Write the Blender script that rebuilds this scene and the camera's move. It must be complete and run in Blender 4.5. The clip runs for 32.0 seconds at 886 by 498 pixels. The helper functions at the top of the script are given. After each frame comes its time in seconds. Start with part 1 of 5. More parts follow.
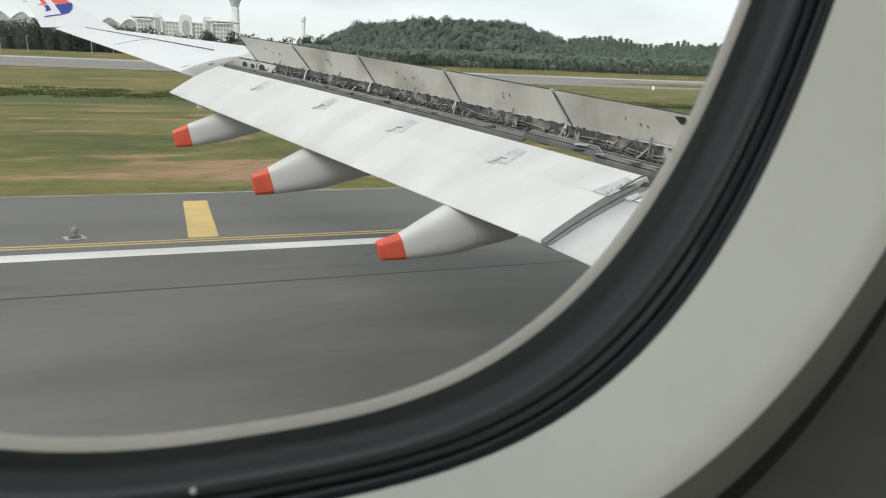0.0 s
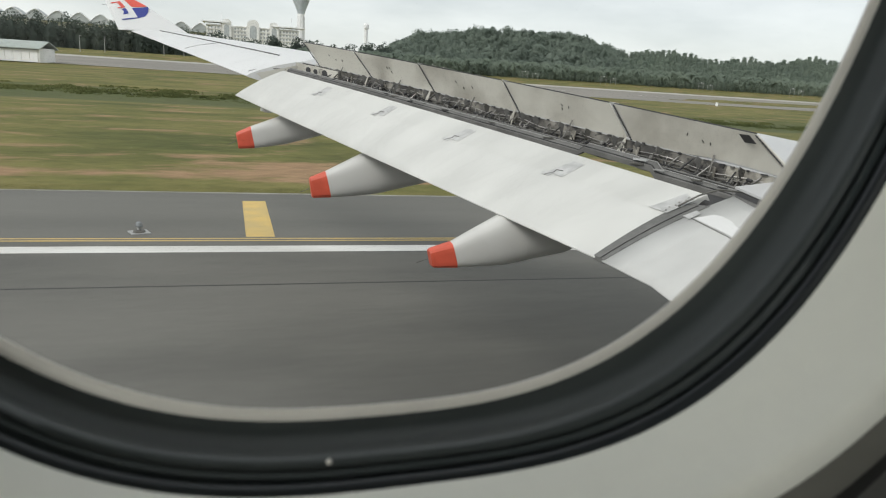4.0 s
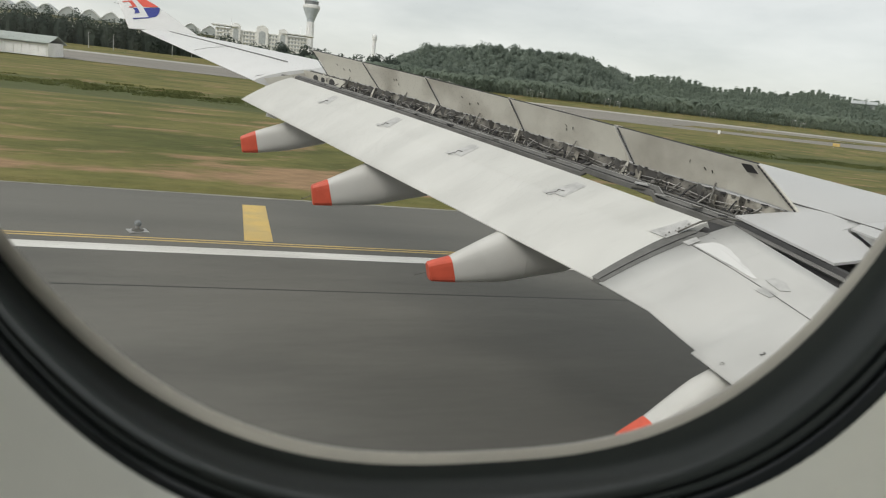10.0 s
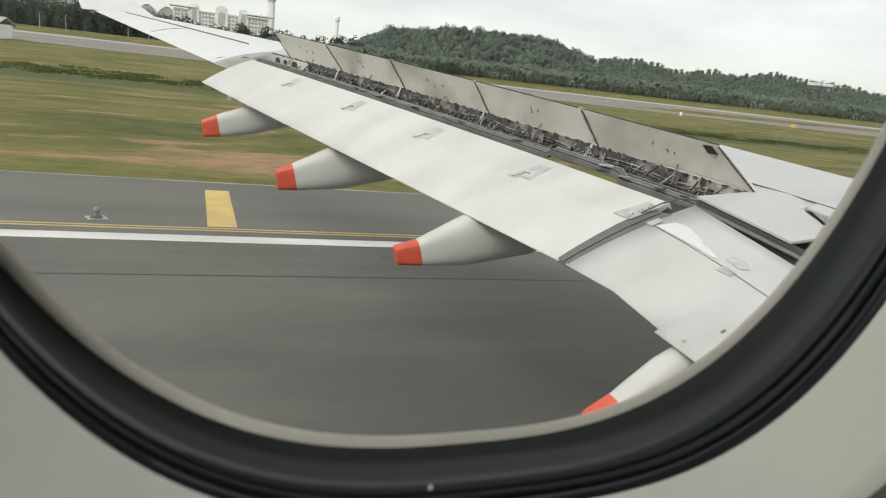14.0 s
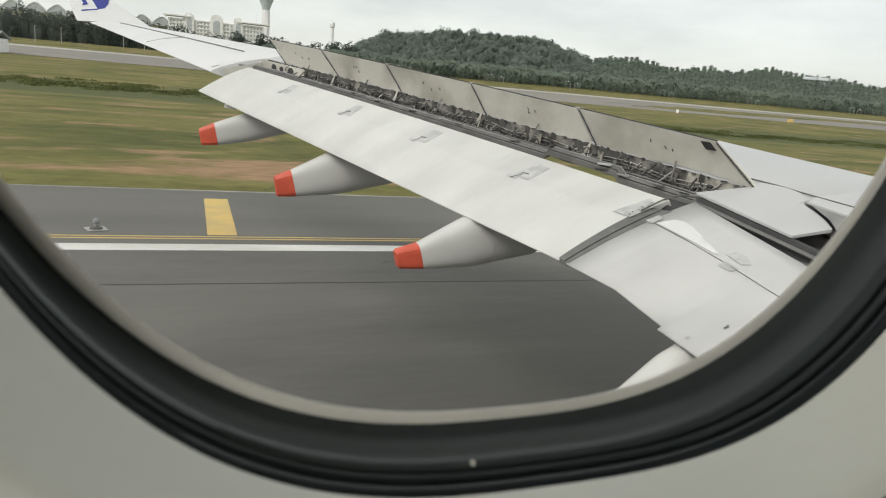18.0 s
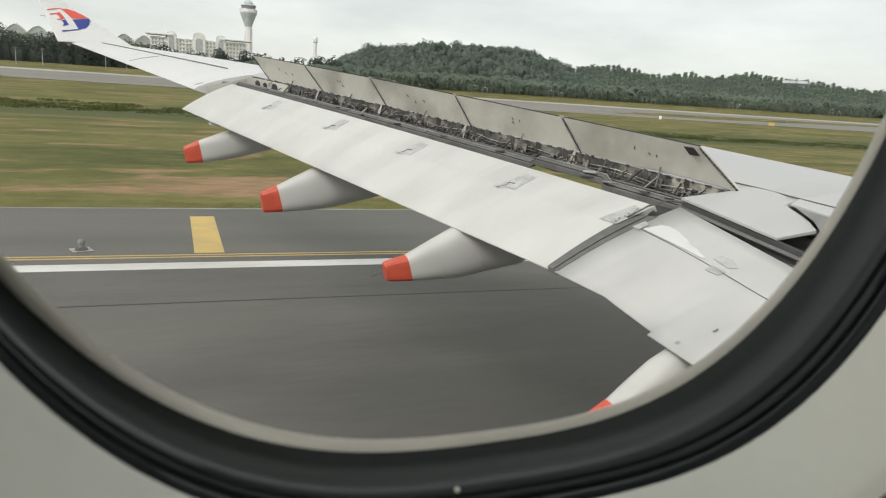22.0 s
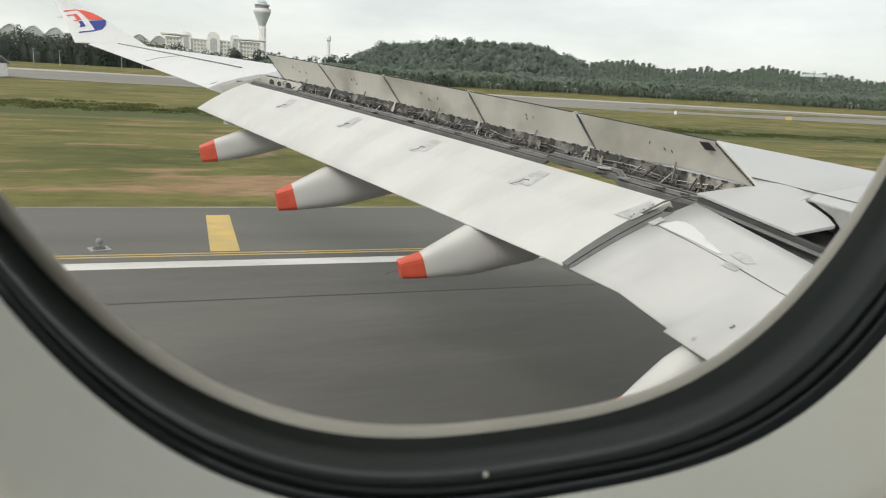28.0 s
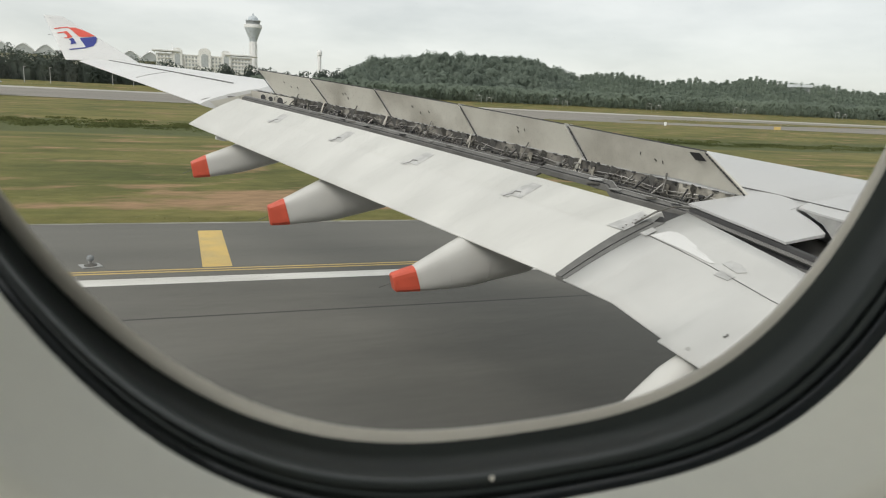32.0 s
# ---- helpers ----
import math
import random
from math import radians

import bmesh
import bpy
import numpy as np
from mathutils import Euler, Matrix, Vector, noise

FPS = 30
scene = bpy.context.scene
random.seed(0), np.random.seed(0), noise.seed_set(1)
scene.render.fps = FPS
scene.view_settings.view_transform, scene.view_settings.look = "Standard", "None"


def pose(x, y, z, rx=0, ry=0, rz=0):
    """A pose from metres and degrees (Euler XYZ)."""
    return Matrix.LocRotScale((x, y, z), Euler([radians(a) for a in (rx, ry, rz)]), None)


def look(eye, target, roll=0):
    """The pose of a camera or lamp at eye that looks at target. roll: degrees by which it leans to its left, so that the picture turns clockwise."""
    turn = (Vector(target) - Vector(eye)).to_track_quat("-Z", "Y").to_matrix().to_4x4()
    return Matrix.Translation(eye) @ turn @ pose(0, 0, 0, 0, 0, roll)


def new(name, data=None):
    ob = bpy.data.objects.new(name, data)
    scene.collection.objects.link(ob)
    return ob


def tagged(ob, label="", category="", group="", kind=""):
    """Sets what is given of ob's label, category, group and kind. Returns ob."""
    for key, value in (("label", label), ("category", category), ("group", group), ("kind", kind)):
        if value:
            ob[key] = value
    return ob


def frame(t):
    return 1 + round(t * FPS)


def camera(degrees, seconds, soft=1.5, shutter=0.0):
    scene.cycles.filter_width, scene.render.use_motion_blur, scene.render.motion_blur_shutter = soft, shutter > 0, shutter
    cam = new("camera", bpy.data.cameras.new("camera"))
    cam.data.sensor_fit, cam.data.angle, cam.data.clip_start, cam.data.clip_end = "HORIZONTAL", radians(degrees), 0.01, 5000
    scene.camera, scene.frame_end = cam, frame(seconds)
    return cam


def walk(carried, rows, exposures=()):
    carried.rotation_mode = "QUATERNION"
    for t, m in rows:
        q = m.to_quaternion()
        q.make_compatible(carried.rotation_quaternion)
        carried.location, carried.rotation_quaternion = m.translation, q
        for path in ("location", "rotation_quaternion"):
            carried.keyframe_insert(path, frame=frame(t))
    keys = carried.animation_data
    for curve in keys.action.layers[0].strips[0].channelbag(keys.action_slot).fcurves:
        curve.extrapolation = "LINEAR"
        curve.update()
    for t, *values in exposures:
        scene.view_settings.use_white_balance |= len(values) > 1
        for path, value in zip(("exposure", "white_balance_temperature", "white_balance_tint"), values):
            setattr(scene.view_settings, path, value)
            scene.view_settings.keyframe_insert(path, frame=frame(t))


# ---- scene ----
cam = camera(66.07, 32.0, soft=1.15)
# seconds, yaw, pitch, roll, eye x, y, z
PATH = [
    (0, -22.285, -14.42, 2.10, 0.0340, 0.0893, -0.0259),
    (0.5, -22.438, -14.98, -0.03, 0.0371, 0.0863, -0.0285),
    (1, -21.573, -12.65, 3.12, 0.0376, 0.0728, -0.0178),
    (1.5, -20.446, -11.75, 4.42, 0.0342, 0.0730, -0.0274),
    (2, -18.252, -14.04, 2.73, 0.0215, 0.0805, -0.0237),
    (2.5, -19.191, -13.47, 4.69, 0.0242, 0.0805, -0.0210),
    (4.5, -17.516, -13.94, 3.48, 0.0188, 0.0879, -0.0275),
    (5, -18.602, -11.44, 5.30, 0.0179, 0.0861, -0.0258),
    (5.5, -18.982, -10.24, 6.72, 0.0174, 0.0804, -0.0220),
    (6, -20.131, -10.92, 6.66, 0.0131, 0.0826, -0.0197),
    (6.5, -19.833, -11.68, 5.68, 0.0213, 0.0848, -0.0250),
    (7, -21.333, -13.01, 4.58, 0.0243, 0.0899, -0.0257),
    (7.5, -22.477, -9.42, 5.98, 0.0184, 0.0780, -0.0185),
    (8, -23.679, -11.01, 4.59, 0.0179, 0.0719, -0.0195),
    (8.5, -20.074, -9.33, 5.54, 0.0111, 0.0669, -0.0210),
    (9, -17.984, -12.07, 6.44, 0.0000, 0.0872, -0.0213),
    (9.5, -18.562, -12.67, 6.95, 0.0006, 0.0917, -0.0211),
    (10, -17.972, -12.73, 6.49, -0.0007, 0.0912, -0.0211),
    (10.5, -19.145, -13.58, 6.50, -0.0008, 0.0912, -0.0221),
    (11, -20.095, -13.93, 5.64, -0.0005, 0.0912, -0.0209),
    (11.5, -19.990, -14.36, 6.20, 0.0002, 0.0912, -0.0182),
    (12, -20.017, -14.84, 5.63, 0.0005, 0.0913, -0.0225),
    (12.5, -19.816, -14.24, 6.58, -0.0015, 0.0911, -0.0199),
    (13, -21.399, -13.25, 7.12, -0.0004, 0.0914, -0.0202),
    (13.5, -20.807, -14.35, 6.15, 0.0018, 0.0915, -0.0205),
    (14, -20.973, -13.81, 6.43, -0.0044, 0.0867, -0.0182),
    (14.5, -21.588, -12.04, 6.57, -0.0086, 0.0874, -0.0221),
    (16.5, -21.253, -13.12, 5.11, -0.0058, 0.0916, -0.0255),
    (17, -21.325, -12.81, 5.55, -0.0074, 0.0918, -0.0255),
    (17.5, -20.960, -13.47, 5.03, -0.0086, 0.0912, -0.0253),
    (18, -20.939, -13.56, 5.05, -0.0080, 0.0921, -0.0263),
    (18.5, -20.711, -13.60, 5.21, -0.0102, 0.0917, -0.0257),
    (19, -21.057, -12.98, 5.28, -0.0105, 0.0917, -0.0257),
    (19.5, -21.313, -13.44, 4.87, -0.0060, 0.0916, -0.0253),
    (20, -21.637, -12.72, 5.18, -0.0075, 0.0911, -0.0247),
    (20.5, -21.100, -14.11, 5.12, -0.0074, 0.0911, -0.0234),
    (21, -21.041, -13.76, 4.51, -0.0074, 0.0917, -0.0240),
    (21.5, -21.615, -12.84, 4.65, -0.0082, 0.0913, -0.0232),
    (22, -21.851, -12.54, 3.68, -0.0067, 0.0914, -0.0234),
    (22.5, -22.824, -11.64, 4.29, -0.0058, 0.0916, -0.0242),
    (23, -22.053, -12.71, 3.00, -0.0064, 0.0913, -0.0237),
    (23.5, -22.962, -11.64, 3.67, -0.0071, 0.0913, -0.0252),
    (24, -22.498, -12.19, 3.00, -0.0071, 0.0910, -0.0245),
    (24.5, -21.337, -13.09, 2.81, -0.0099, 0.0913, -0.0244),
    (25, -21.279, -12.54, 2.78, -0.0091, 0.0911, -0.0250),
    (25.5, -21.332, -13.54, 2.33, -0.0103, 0.0913, -0.0247),
    (27.5, -19.970, -14.75, 2.28, -0.0103, 0.0913, -0.0257),
    (28, -20.655, -12.84, 3.13, -0.0089, 0.0914, -0.0252),
    (28.5, -21.324, -12.25, 2.47, -0.0063, 0.0911, -0.0256),
    (29, -21.708, -12.80, 2.10, -0.0043, 0.0910, -0.0272),
    (29.5, -21.522, -12.71, 2.40, -0.0075, 0.0935, -0.0265),
    (30, -20.115, -13.30, 2.82, -0.0107, 0.0959, -0.0257),
    (30.5, -21.690, -11.98, 2.18, -0.0048, 0.0913, -0.0264),
    (31, -21.506, -11.84, 2.04, -0.0056, 0.0913, -0.0258),
    (31.5, -20.968, -11.88, 2.84, -0.0111, 0.0910, -0.0249),
    (32, -21.201, -11.73, 2.58, -0.0107, 0.0913, -0.0266),
]
SKY_STRENGTH = 0.9
SUN_STRENGTH = 0.9
CABIN_FILL = 48.0
walk(cam, [(t, pose(x, y, z, 90 + pitch, 0, yaw) @ pose(0, 0, 0, 0, 0, roll)) for t, yaw, pitch, roll, x, y, z in PATH],
     exposures=[(0, 1.14, 6330, 10), (2.5, 1.04, 6350, 10), (5, 0.94, 6500, 10), (5.8, 0.82, 6540, 10), (7, 0.87, 6590, 10), (9, 0.81, 6650, 10), (12, 1.08, 6650, 10), (14, 1.11, 6650, 10), (17, 1.02, 6650, 10), (21, 1.07, 6650, 10), (23.5, 1.00, 6650, 10), (25, 1.08, 6650, 10), (28, 1.09, 6650, 10), (30, 1.11, 6650, 10), (31, 1.01, 6650, 10), (32, 0.97, 6650, 10)])

# the window frame, a hand's width away, lies out of focus
cam.data.dof.use_dof = True
cam.data.dof.focus_distance = 14.0
cam.data.dof.aperture_fstop = 34.0

# ---- world and sun: an overcast tropical afternoon ----
world = bpy.data.worlds.new("overcast_sky")
scene.world = world
world.use_nodes = True
wn, wl = world.node_tree.nodes, world.node_tree.links
wn.clear()
w_out = wn.new("ShaderNodeOutputWorld")
w_bg = wn.new("ShaderNodeBackground")
w_bg.inputs["Strength"].default_value = SKY_STRENGTH
w_sky = wn.new("ShaderNodeTexSky")
w_sky.sky_type, w_sky.sun_disc = "NISHITA", False
w_sky.sun_elevation, w_sky.sun_rotation = radians(40), radians(236)
w_dim = wn.new("ShaderNodeVectorMath")
w_dim.operation = "SCALE"
w_dim.inputs["Scale"].default_value = 0.10
w_co = wn.new("ShaderNodeTexCoord")
w_map = wn.new("ShaderNodeMapping")
w_map.inputs["Scale"].default_value = (1.0, 1.0, 3.4)
w_n = wn.new("ShaderNodeTexNoise")
w_n.inputs["Scale"].default_value, w_n.inputs["Detail"].default_value = 3.2, 6.0
w_n.inputs["Roughness"].default_value = 0.56
w_ramp = wn.new("ShaderNodeValToRGB")
w_ramp.color_ramp.elements[0].position, w_ramp.color_ramp.elements[0].color = 0.36, (0.395, 0.407, 0.402, 1)
w_ramp.color_ramp.elements[1].position, w_ramp.color_ramp.elements[1].color = 0.62, (0.497, 0.505, 0.495, 1)
w_mix = wn.new("ShaderNodeMix")
w_mix.data_type = "RGBA"
w_mix.inputs["Factor"].default_value = 0.88
wl.new(w_co.outputs["Generated"], w_map.inputs["Vector"])
wl.new(w_map.outputs["Vector"], w_n.inputs["Vector"])
wl.new(w_n.outputs["Fac"], w_ramp.inputs["Fac"])
wl.new(w_sky.outputs["Color"], w_dim.inputs[0])
wl.new(w_dim.outputs["Vector"], w_mix.inputs["A"])
wl.new(w_ramp.outputs["Color"], w_mix.inputs["B"])
wl.new(w_mix.outputs["Result"], w_bg.inputs["Color"])
wl.new(w_bg.outputs["Background"], w_out.inputs["Surface"])

sun = new("sun", bpy.data.lights.new("sun", "SUN"))
sun.data.energy, sun.data.angle, sun.data.color = SUN_STRENGTH, radians(25), (1.0, 0.97, 0.92)
sun.matrix_world = look((0, 0, 80), (78, 52, 0))


# ---- materials ----
def material(name, base, rough=0.6, metal=0.0, vary=0.12, scale=4.0, fine=40.0, bump=0.0, stretch=(1, 1, 1), second=None, spec=0.5, low=0.35, high=0.65):
    """A painted or natural surface: two scales of noise vary its colour, gloss and relief."""
    m = bpy.data.materials.new(name)
    m.use_nodes = True
    n, l = m.node_tree.nodes, m.node_tree.links
    b = n["Principled BSDF"]
    b.inputs["Metallic"].default_value = metal
    b.inputs["Specular IOR Level"].default_value = spec
    co = n.new("ShaderNodeTexCoord")
    mp = n.new("ShaderNodeMapping")
    mp.inputs["Scale"].default_value = stretch
    l.new(co.outputs["Object"], mp.inputs["Vector"])
    big, small = n.new("ShaderNodeTexNoise"), n.new("ShaderNodeTexNoise")
    big.inputs["Scale"].default_value, big.inputs["Detail"].default_value = scale, 5
    small.inputs["Scale"].default_value, small.inputs["Detail"].default_value = fine, 3
    l.new(mp.outputs["Vector"], big.inputs["Vector"])
    l.new(mp.outputs["Vector"], small.inputs["Vector"])
    ramp = n.new("ShaderNodeValToRGB")
    c2 = second or tuple(c * (1 - 2.2 * vary) for c in base)
    ramp.color_ramp.elements[0].position, ramp.color_ramp.elements[0].color = low, (*c2, 1)
    ramp.color_ramp.elements[1].position, ramp.color_ramp.elements[1].color = high, (*base, 1)
    l.new(big.outputs["Fac"], ramp.inputs["Fac"])
    mr = n.new("ShaderNodeMapRange")
    mr.inputs["To Min"].default_value, mr.inputs["To Max"].default_value = 1 - vary, 1 + vary * 0.6
    l.new(small.outputs["Fac"], mr.inputs["Value"])
    sc = n.new("ShaderNodeVectorMath")
    sc.operation = "SCALE"
    l.new(ramp.outputs["Color"], sc.inputs[0])
    l.new(mr.outputs["Result"], sc.inputs["Scale"])
    l.new(sc.outputs["Vector"], b.inputs["Base Color"])
    rr = n.new("ShaderNodeMapRange")
    rr.inputs["To Min"].default_value, rr.inputs["To Max"].default_value = max(rough - 0.12, 0.03), min(rough + 0.12, 1)
    l.new(big.outputs["Fac"], rr.inputs["Value"])
    l.new(rr.outputs["Result"], b.inputs["Roughness"])
    if bump:
        bp = n.new("ShaderNodeBump")
        bp.inputs["Strength"].default_value, bp.inputs["Distance"].default_value = min(bump, 1), 0.02
        l.new(small.outputs["Fac"], bp.inputs["Height"])
        l.new(bp.outputs["Normal"], b.inputs["Normal"])
    return m


WHITE = material("wing_white_paint", (0.524, 0.527, 0.526), 0.38, vary=0.05, scale=0.7, fine=6, stretch=(0.35, 1.6, 1))
TIPWHITE = material("wing_tip_white_paint", (0.69, 0.692, 0.688), 0.38, vary=0.04, scale=0.7, fine=6, stretch=(0.35, 1.6, 1))
FLAP = material("flap_white_paint", (0.630, 0.630, 0.604), 0.42, vary=0.06, scale=0.9, fine=7, stretch=(0.3, 1.8, 1))
GREYPAINT = material("fairing_grey_paint", (0.61, 0.605, 0.58), 0.36, vary=0.05, scale=1.2, fine=9)
REDTIP = material("red_paint", (0.70, 0.115, 0.065), 0.45, vary=0.08, scale=5, fine=30)
UNDER = material("spoiler_underside", (0.60, 0.585, 0.525), 0.5, vary=0.07, scale=0.9, fine=9, second=(0.37, 0.35, 0.305), low=0.30, high=0.54)
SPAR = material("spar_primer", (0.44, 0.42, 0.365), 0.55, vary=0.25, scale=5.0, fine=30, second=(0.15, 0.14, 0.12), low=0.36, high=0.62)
DARKSPAR = material("dark_spar", (0.30, 0.285, 0.25), 0.5, vary=0.25, scale=2.2, fine=18, second=(0.055, 0.052, 0.048), low=0.44, high=0.66)
DARK = material("dark_rubber_seal", (0.05, 0.05, 0.052), 0.6, vary=0.15, scale=6, fine=50)
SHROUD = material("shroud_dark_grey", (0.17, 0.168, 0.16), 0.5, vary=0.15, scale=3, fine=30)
# near-black grey that stands for the shade in gaps and holes
GAPSHADE = material("gap_shade_grey", (0.055, 0.055, 0.057), 0.55, vary=0.15, scale=4, fine=30)
SEALGREY = material("flap_seal_grey", (0.16, 0.16, 0.152), 0.5, vary=0.12, scale=5, fine=30)
INNER = material("inner_flap_paint", (0.573, 0.573, 0.556), 0.42, vary=0.07, scale=0.9, fine=7, stretch=(0.5, 1.2, 1))
SLOT = material("slot_grey", (0.36, 0.36, 0.35), 0.5, vary=0.12, scale=4, fine=30)
FAINT = material("faint_joint", (0.53, 0.53, 0.51), 0.5, vary=0.05)
METAL = material("bare_metal", (0.42, 0.41, 0.39), 0.4, metal=0.5, vary=0.15, scale=6, fine=40)
PIPE = material("sooty_pipe", (0.17, 0.165, 0.15), 0.5, metal=0.3, vary=0.2, scale=7, fine=40)
TAPE = material("grey_speed_tape", (0.53, 0.53, 0.52), 0.4, vary=0.12, scale=9, fine=40)
PATCHWHITE = material("fresh_white_paint", (0.69, 0.69, 0.68), 0.45, vary=0.03)
LOGOWHITE = material("bright_white_paint", (0.82, 0.82, 0.81), 0.45, vary=0.02)
LOGORED = material("logo_red", (0.70, 0.10, 0.07), 0.4, vary=0.03)
LOGOBLUE = material("logo_blue", (0.03, 0.045, 0.26), 0.4, vary=0.03)
BEZEL = material("window_bezel_plastic", (0.880, 0.880, 0.815), 0.55, vary=0.03, scale=8, fine=260, bump=0.02)
GASKET = material("window_gasket_rubber", (0.037, 0.046, 0.048), 0.40, vary=0.05, scale=10, fine=120)
LIP = material("pane_lip", (0.792, 0.762, 0.708), 0.5, vary=0.06, scale=20, fine=150)
LINING = material("cabin_lining", (0.72, 0.71, 0.67), 0.7, vary=0.04, scale=4, fine=120)
CARPET = material("cabin_carpet", (0.06, 0.065, 0.09), 0.95, vary=0.2, scale=30, fine=200)
ASPHALT = material("runway_asphalt", (0.168, 0.164, 0.147), 0.8, vary=0.14, scale=0.22, fine=5, bump=0.15, stretch=(0.28, 1.0, 1), second=(0.116, 0.114, 0.103), spec=0.3, low=0.40, high=0.60)
SHOULDER = material("shoulder_asphalt", (0.158, 0.155, 0.138), 0.85, vary=0.09, scale=0.3, fine=6, bump=0.15, stretch=(0.12, 1.0, 1))
JOINT = material("joint_sealant", (0.04, 0.04, 0.04), 0.7, vary=0.1)
WHITELINE = material("white_marking", (0.78, 0.775, 0.74), 0.7, vary=0.13, scale=0.8, fine=9, stretch=(0.25, 1, 1), second=(0.62, 0.61, 0.575))
YELLOW = material("yellow_marking", (0.66, 0.47, 0.155), 0.7, vary=0.13, scale=1.2, fine=10, second=(0.54, 0.40, 0.16))
PALEEDGE = material("concrete_edge", (0.36, 0.35, 0.31), 0.85, vary=0.18, scale=0.6, fine=7)
PALECON = material("pale_concrete", (0.46, 0.445, 0.41), 0.85, vary=0.1, scale=0.05, fine=0.6, stretch=(0.3, 1, 1))
CONCRETE = material("taxiway_concrete", (0.245, 0.228, 0.200), 0.85, vary=0.08, scale=0.05, fine=0.6, stretch=(0.3, 1, 1))
BUILDING = material("cream_render", (0.86, 0.855, 0.83), 0.8, vary=0.06, scale=0.2, fine=2)
TOWERWHITE = material("tower_white", (0.86, 0.86, 0.86), 0.7, vary=0.05, scale=0.1, fine=1)
TOWERGREY = material("tower_grey_cladding", (0.58, 0.63, 0.67), 0.4, vary=0.08, scale=0.2, fine=2)
WINDOWPALE = material("window_glass_pale", (0.50, 0.53, 0.54), 0.2, vary=0.1, scale=0.4)
WINDOWDARK = material("window_glass_dark", (0.30, 0.32, 0.33), 0.15, vary=0.15, scale=0.4)
ROOFGREY = material("canopy_roof_metal", (0.50, 0.53, 0.53), 0.5, vary=0.1, scale=0.1, fine=1)
ROOFGREEN = material("pale_green_sheet_roof", (0.38, 0.42, 0.39), 0.55, vary=0.08, scale=0.3, fine=3)
LIVERY = material("airliner_white", (0.72, 0.71, 0.70), 0.35, vary=0.04, scale=0.2, fine=2)
LIVERYGREY = material("airliner_grey", (0.40, 0.40, 0.42), 0.4, vary=0.05, scale=0.3)
MAROON = material("maroon_paint", (0.22, 0.05, 0.09), 0.45, vary=0.1, scale=0.4)
TYRE = material("tyre_rubber", (0.03, 0.03, 0.03), 0.8, vary=0.1)
# stepped greys that paint the shade falling off beyond the window surround
ROLLSHADE = material("trim_shade_grey", (0.17, 0.166, 0.146), 0.7, vary=0.05, scale=8, fine=200)
RINGSHADE = material("ring_shade_black", (0.008, 0.008, 0.007), 0.85, vary=0.08, scale=8, fine=150)
WALLSHADE = material("shaded_lining", (0.26, 0.26, 0.25), 0.8, vary=0.08, scale=6, fine=150)
BEAD = material("black_rubber_bead", (0.004, 0.008, 0.012), 0.38, vary=0.05, scale=10, fine=120)
VANE = material("flap_nose_paint", (0.62, 0.62, 0.592), 0.42, vary=0.07, scale=0.9, fine=7, stretch=(0.3, 1.8, 1))
STEEL = material("galvanised_steel", (0.45, 0.45, 0.44), 0.5, metal=0.4, vary=0.1)


def leaf_material(*a, **k):
    """As material(), with light passing through the leaves."""
    m = material(*a, **k)
    n, l = m.node_tree.nodes, m.node_tree.links
    b = n["Principled BSDF"]
    thin, mix = n.new("ShaderNodeBsdfTranslucent"), n.new("ShaderNodeMixShader")
    mix.inputs["Fac"].default_value = 0.42
    l.new(b.inputs["Base Color"].links[0].from_socket, thin.inputs["Color"])
    l.new(b.outputs["BSDF"], mix.inputs[1])
    l.new(thin.outputs["BSDF"], mix.inputs[2])
    l.new(mix.outputs["Shader"], n["Material Output"].inputs["Surface"])
    return m


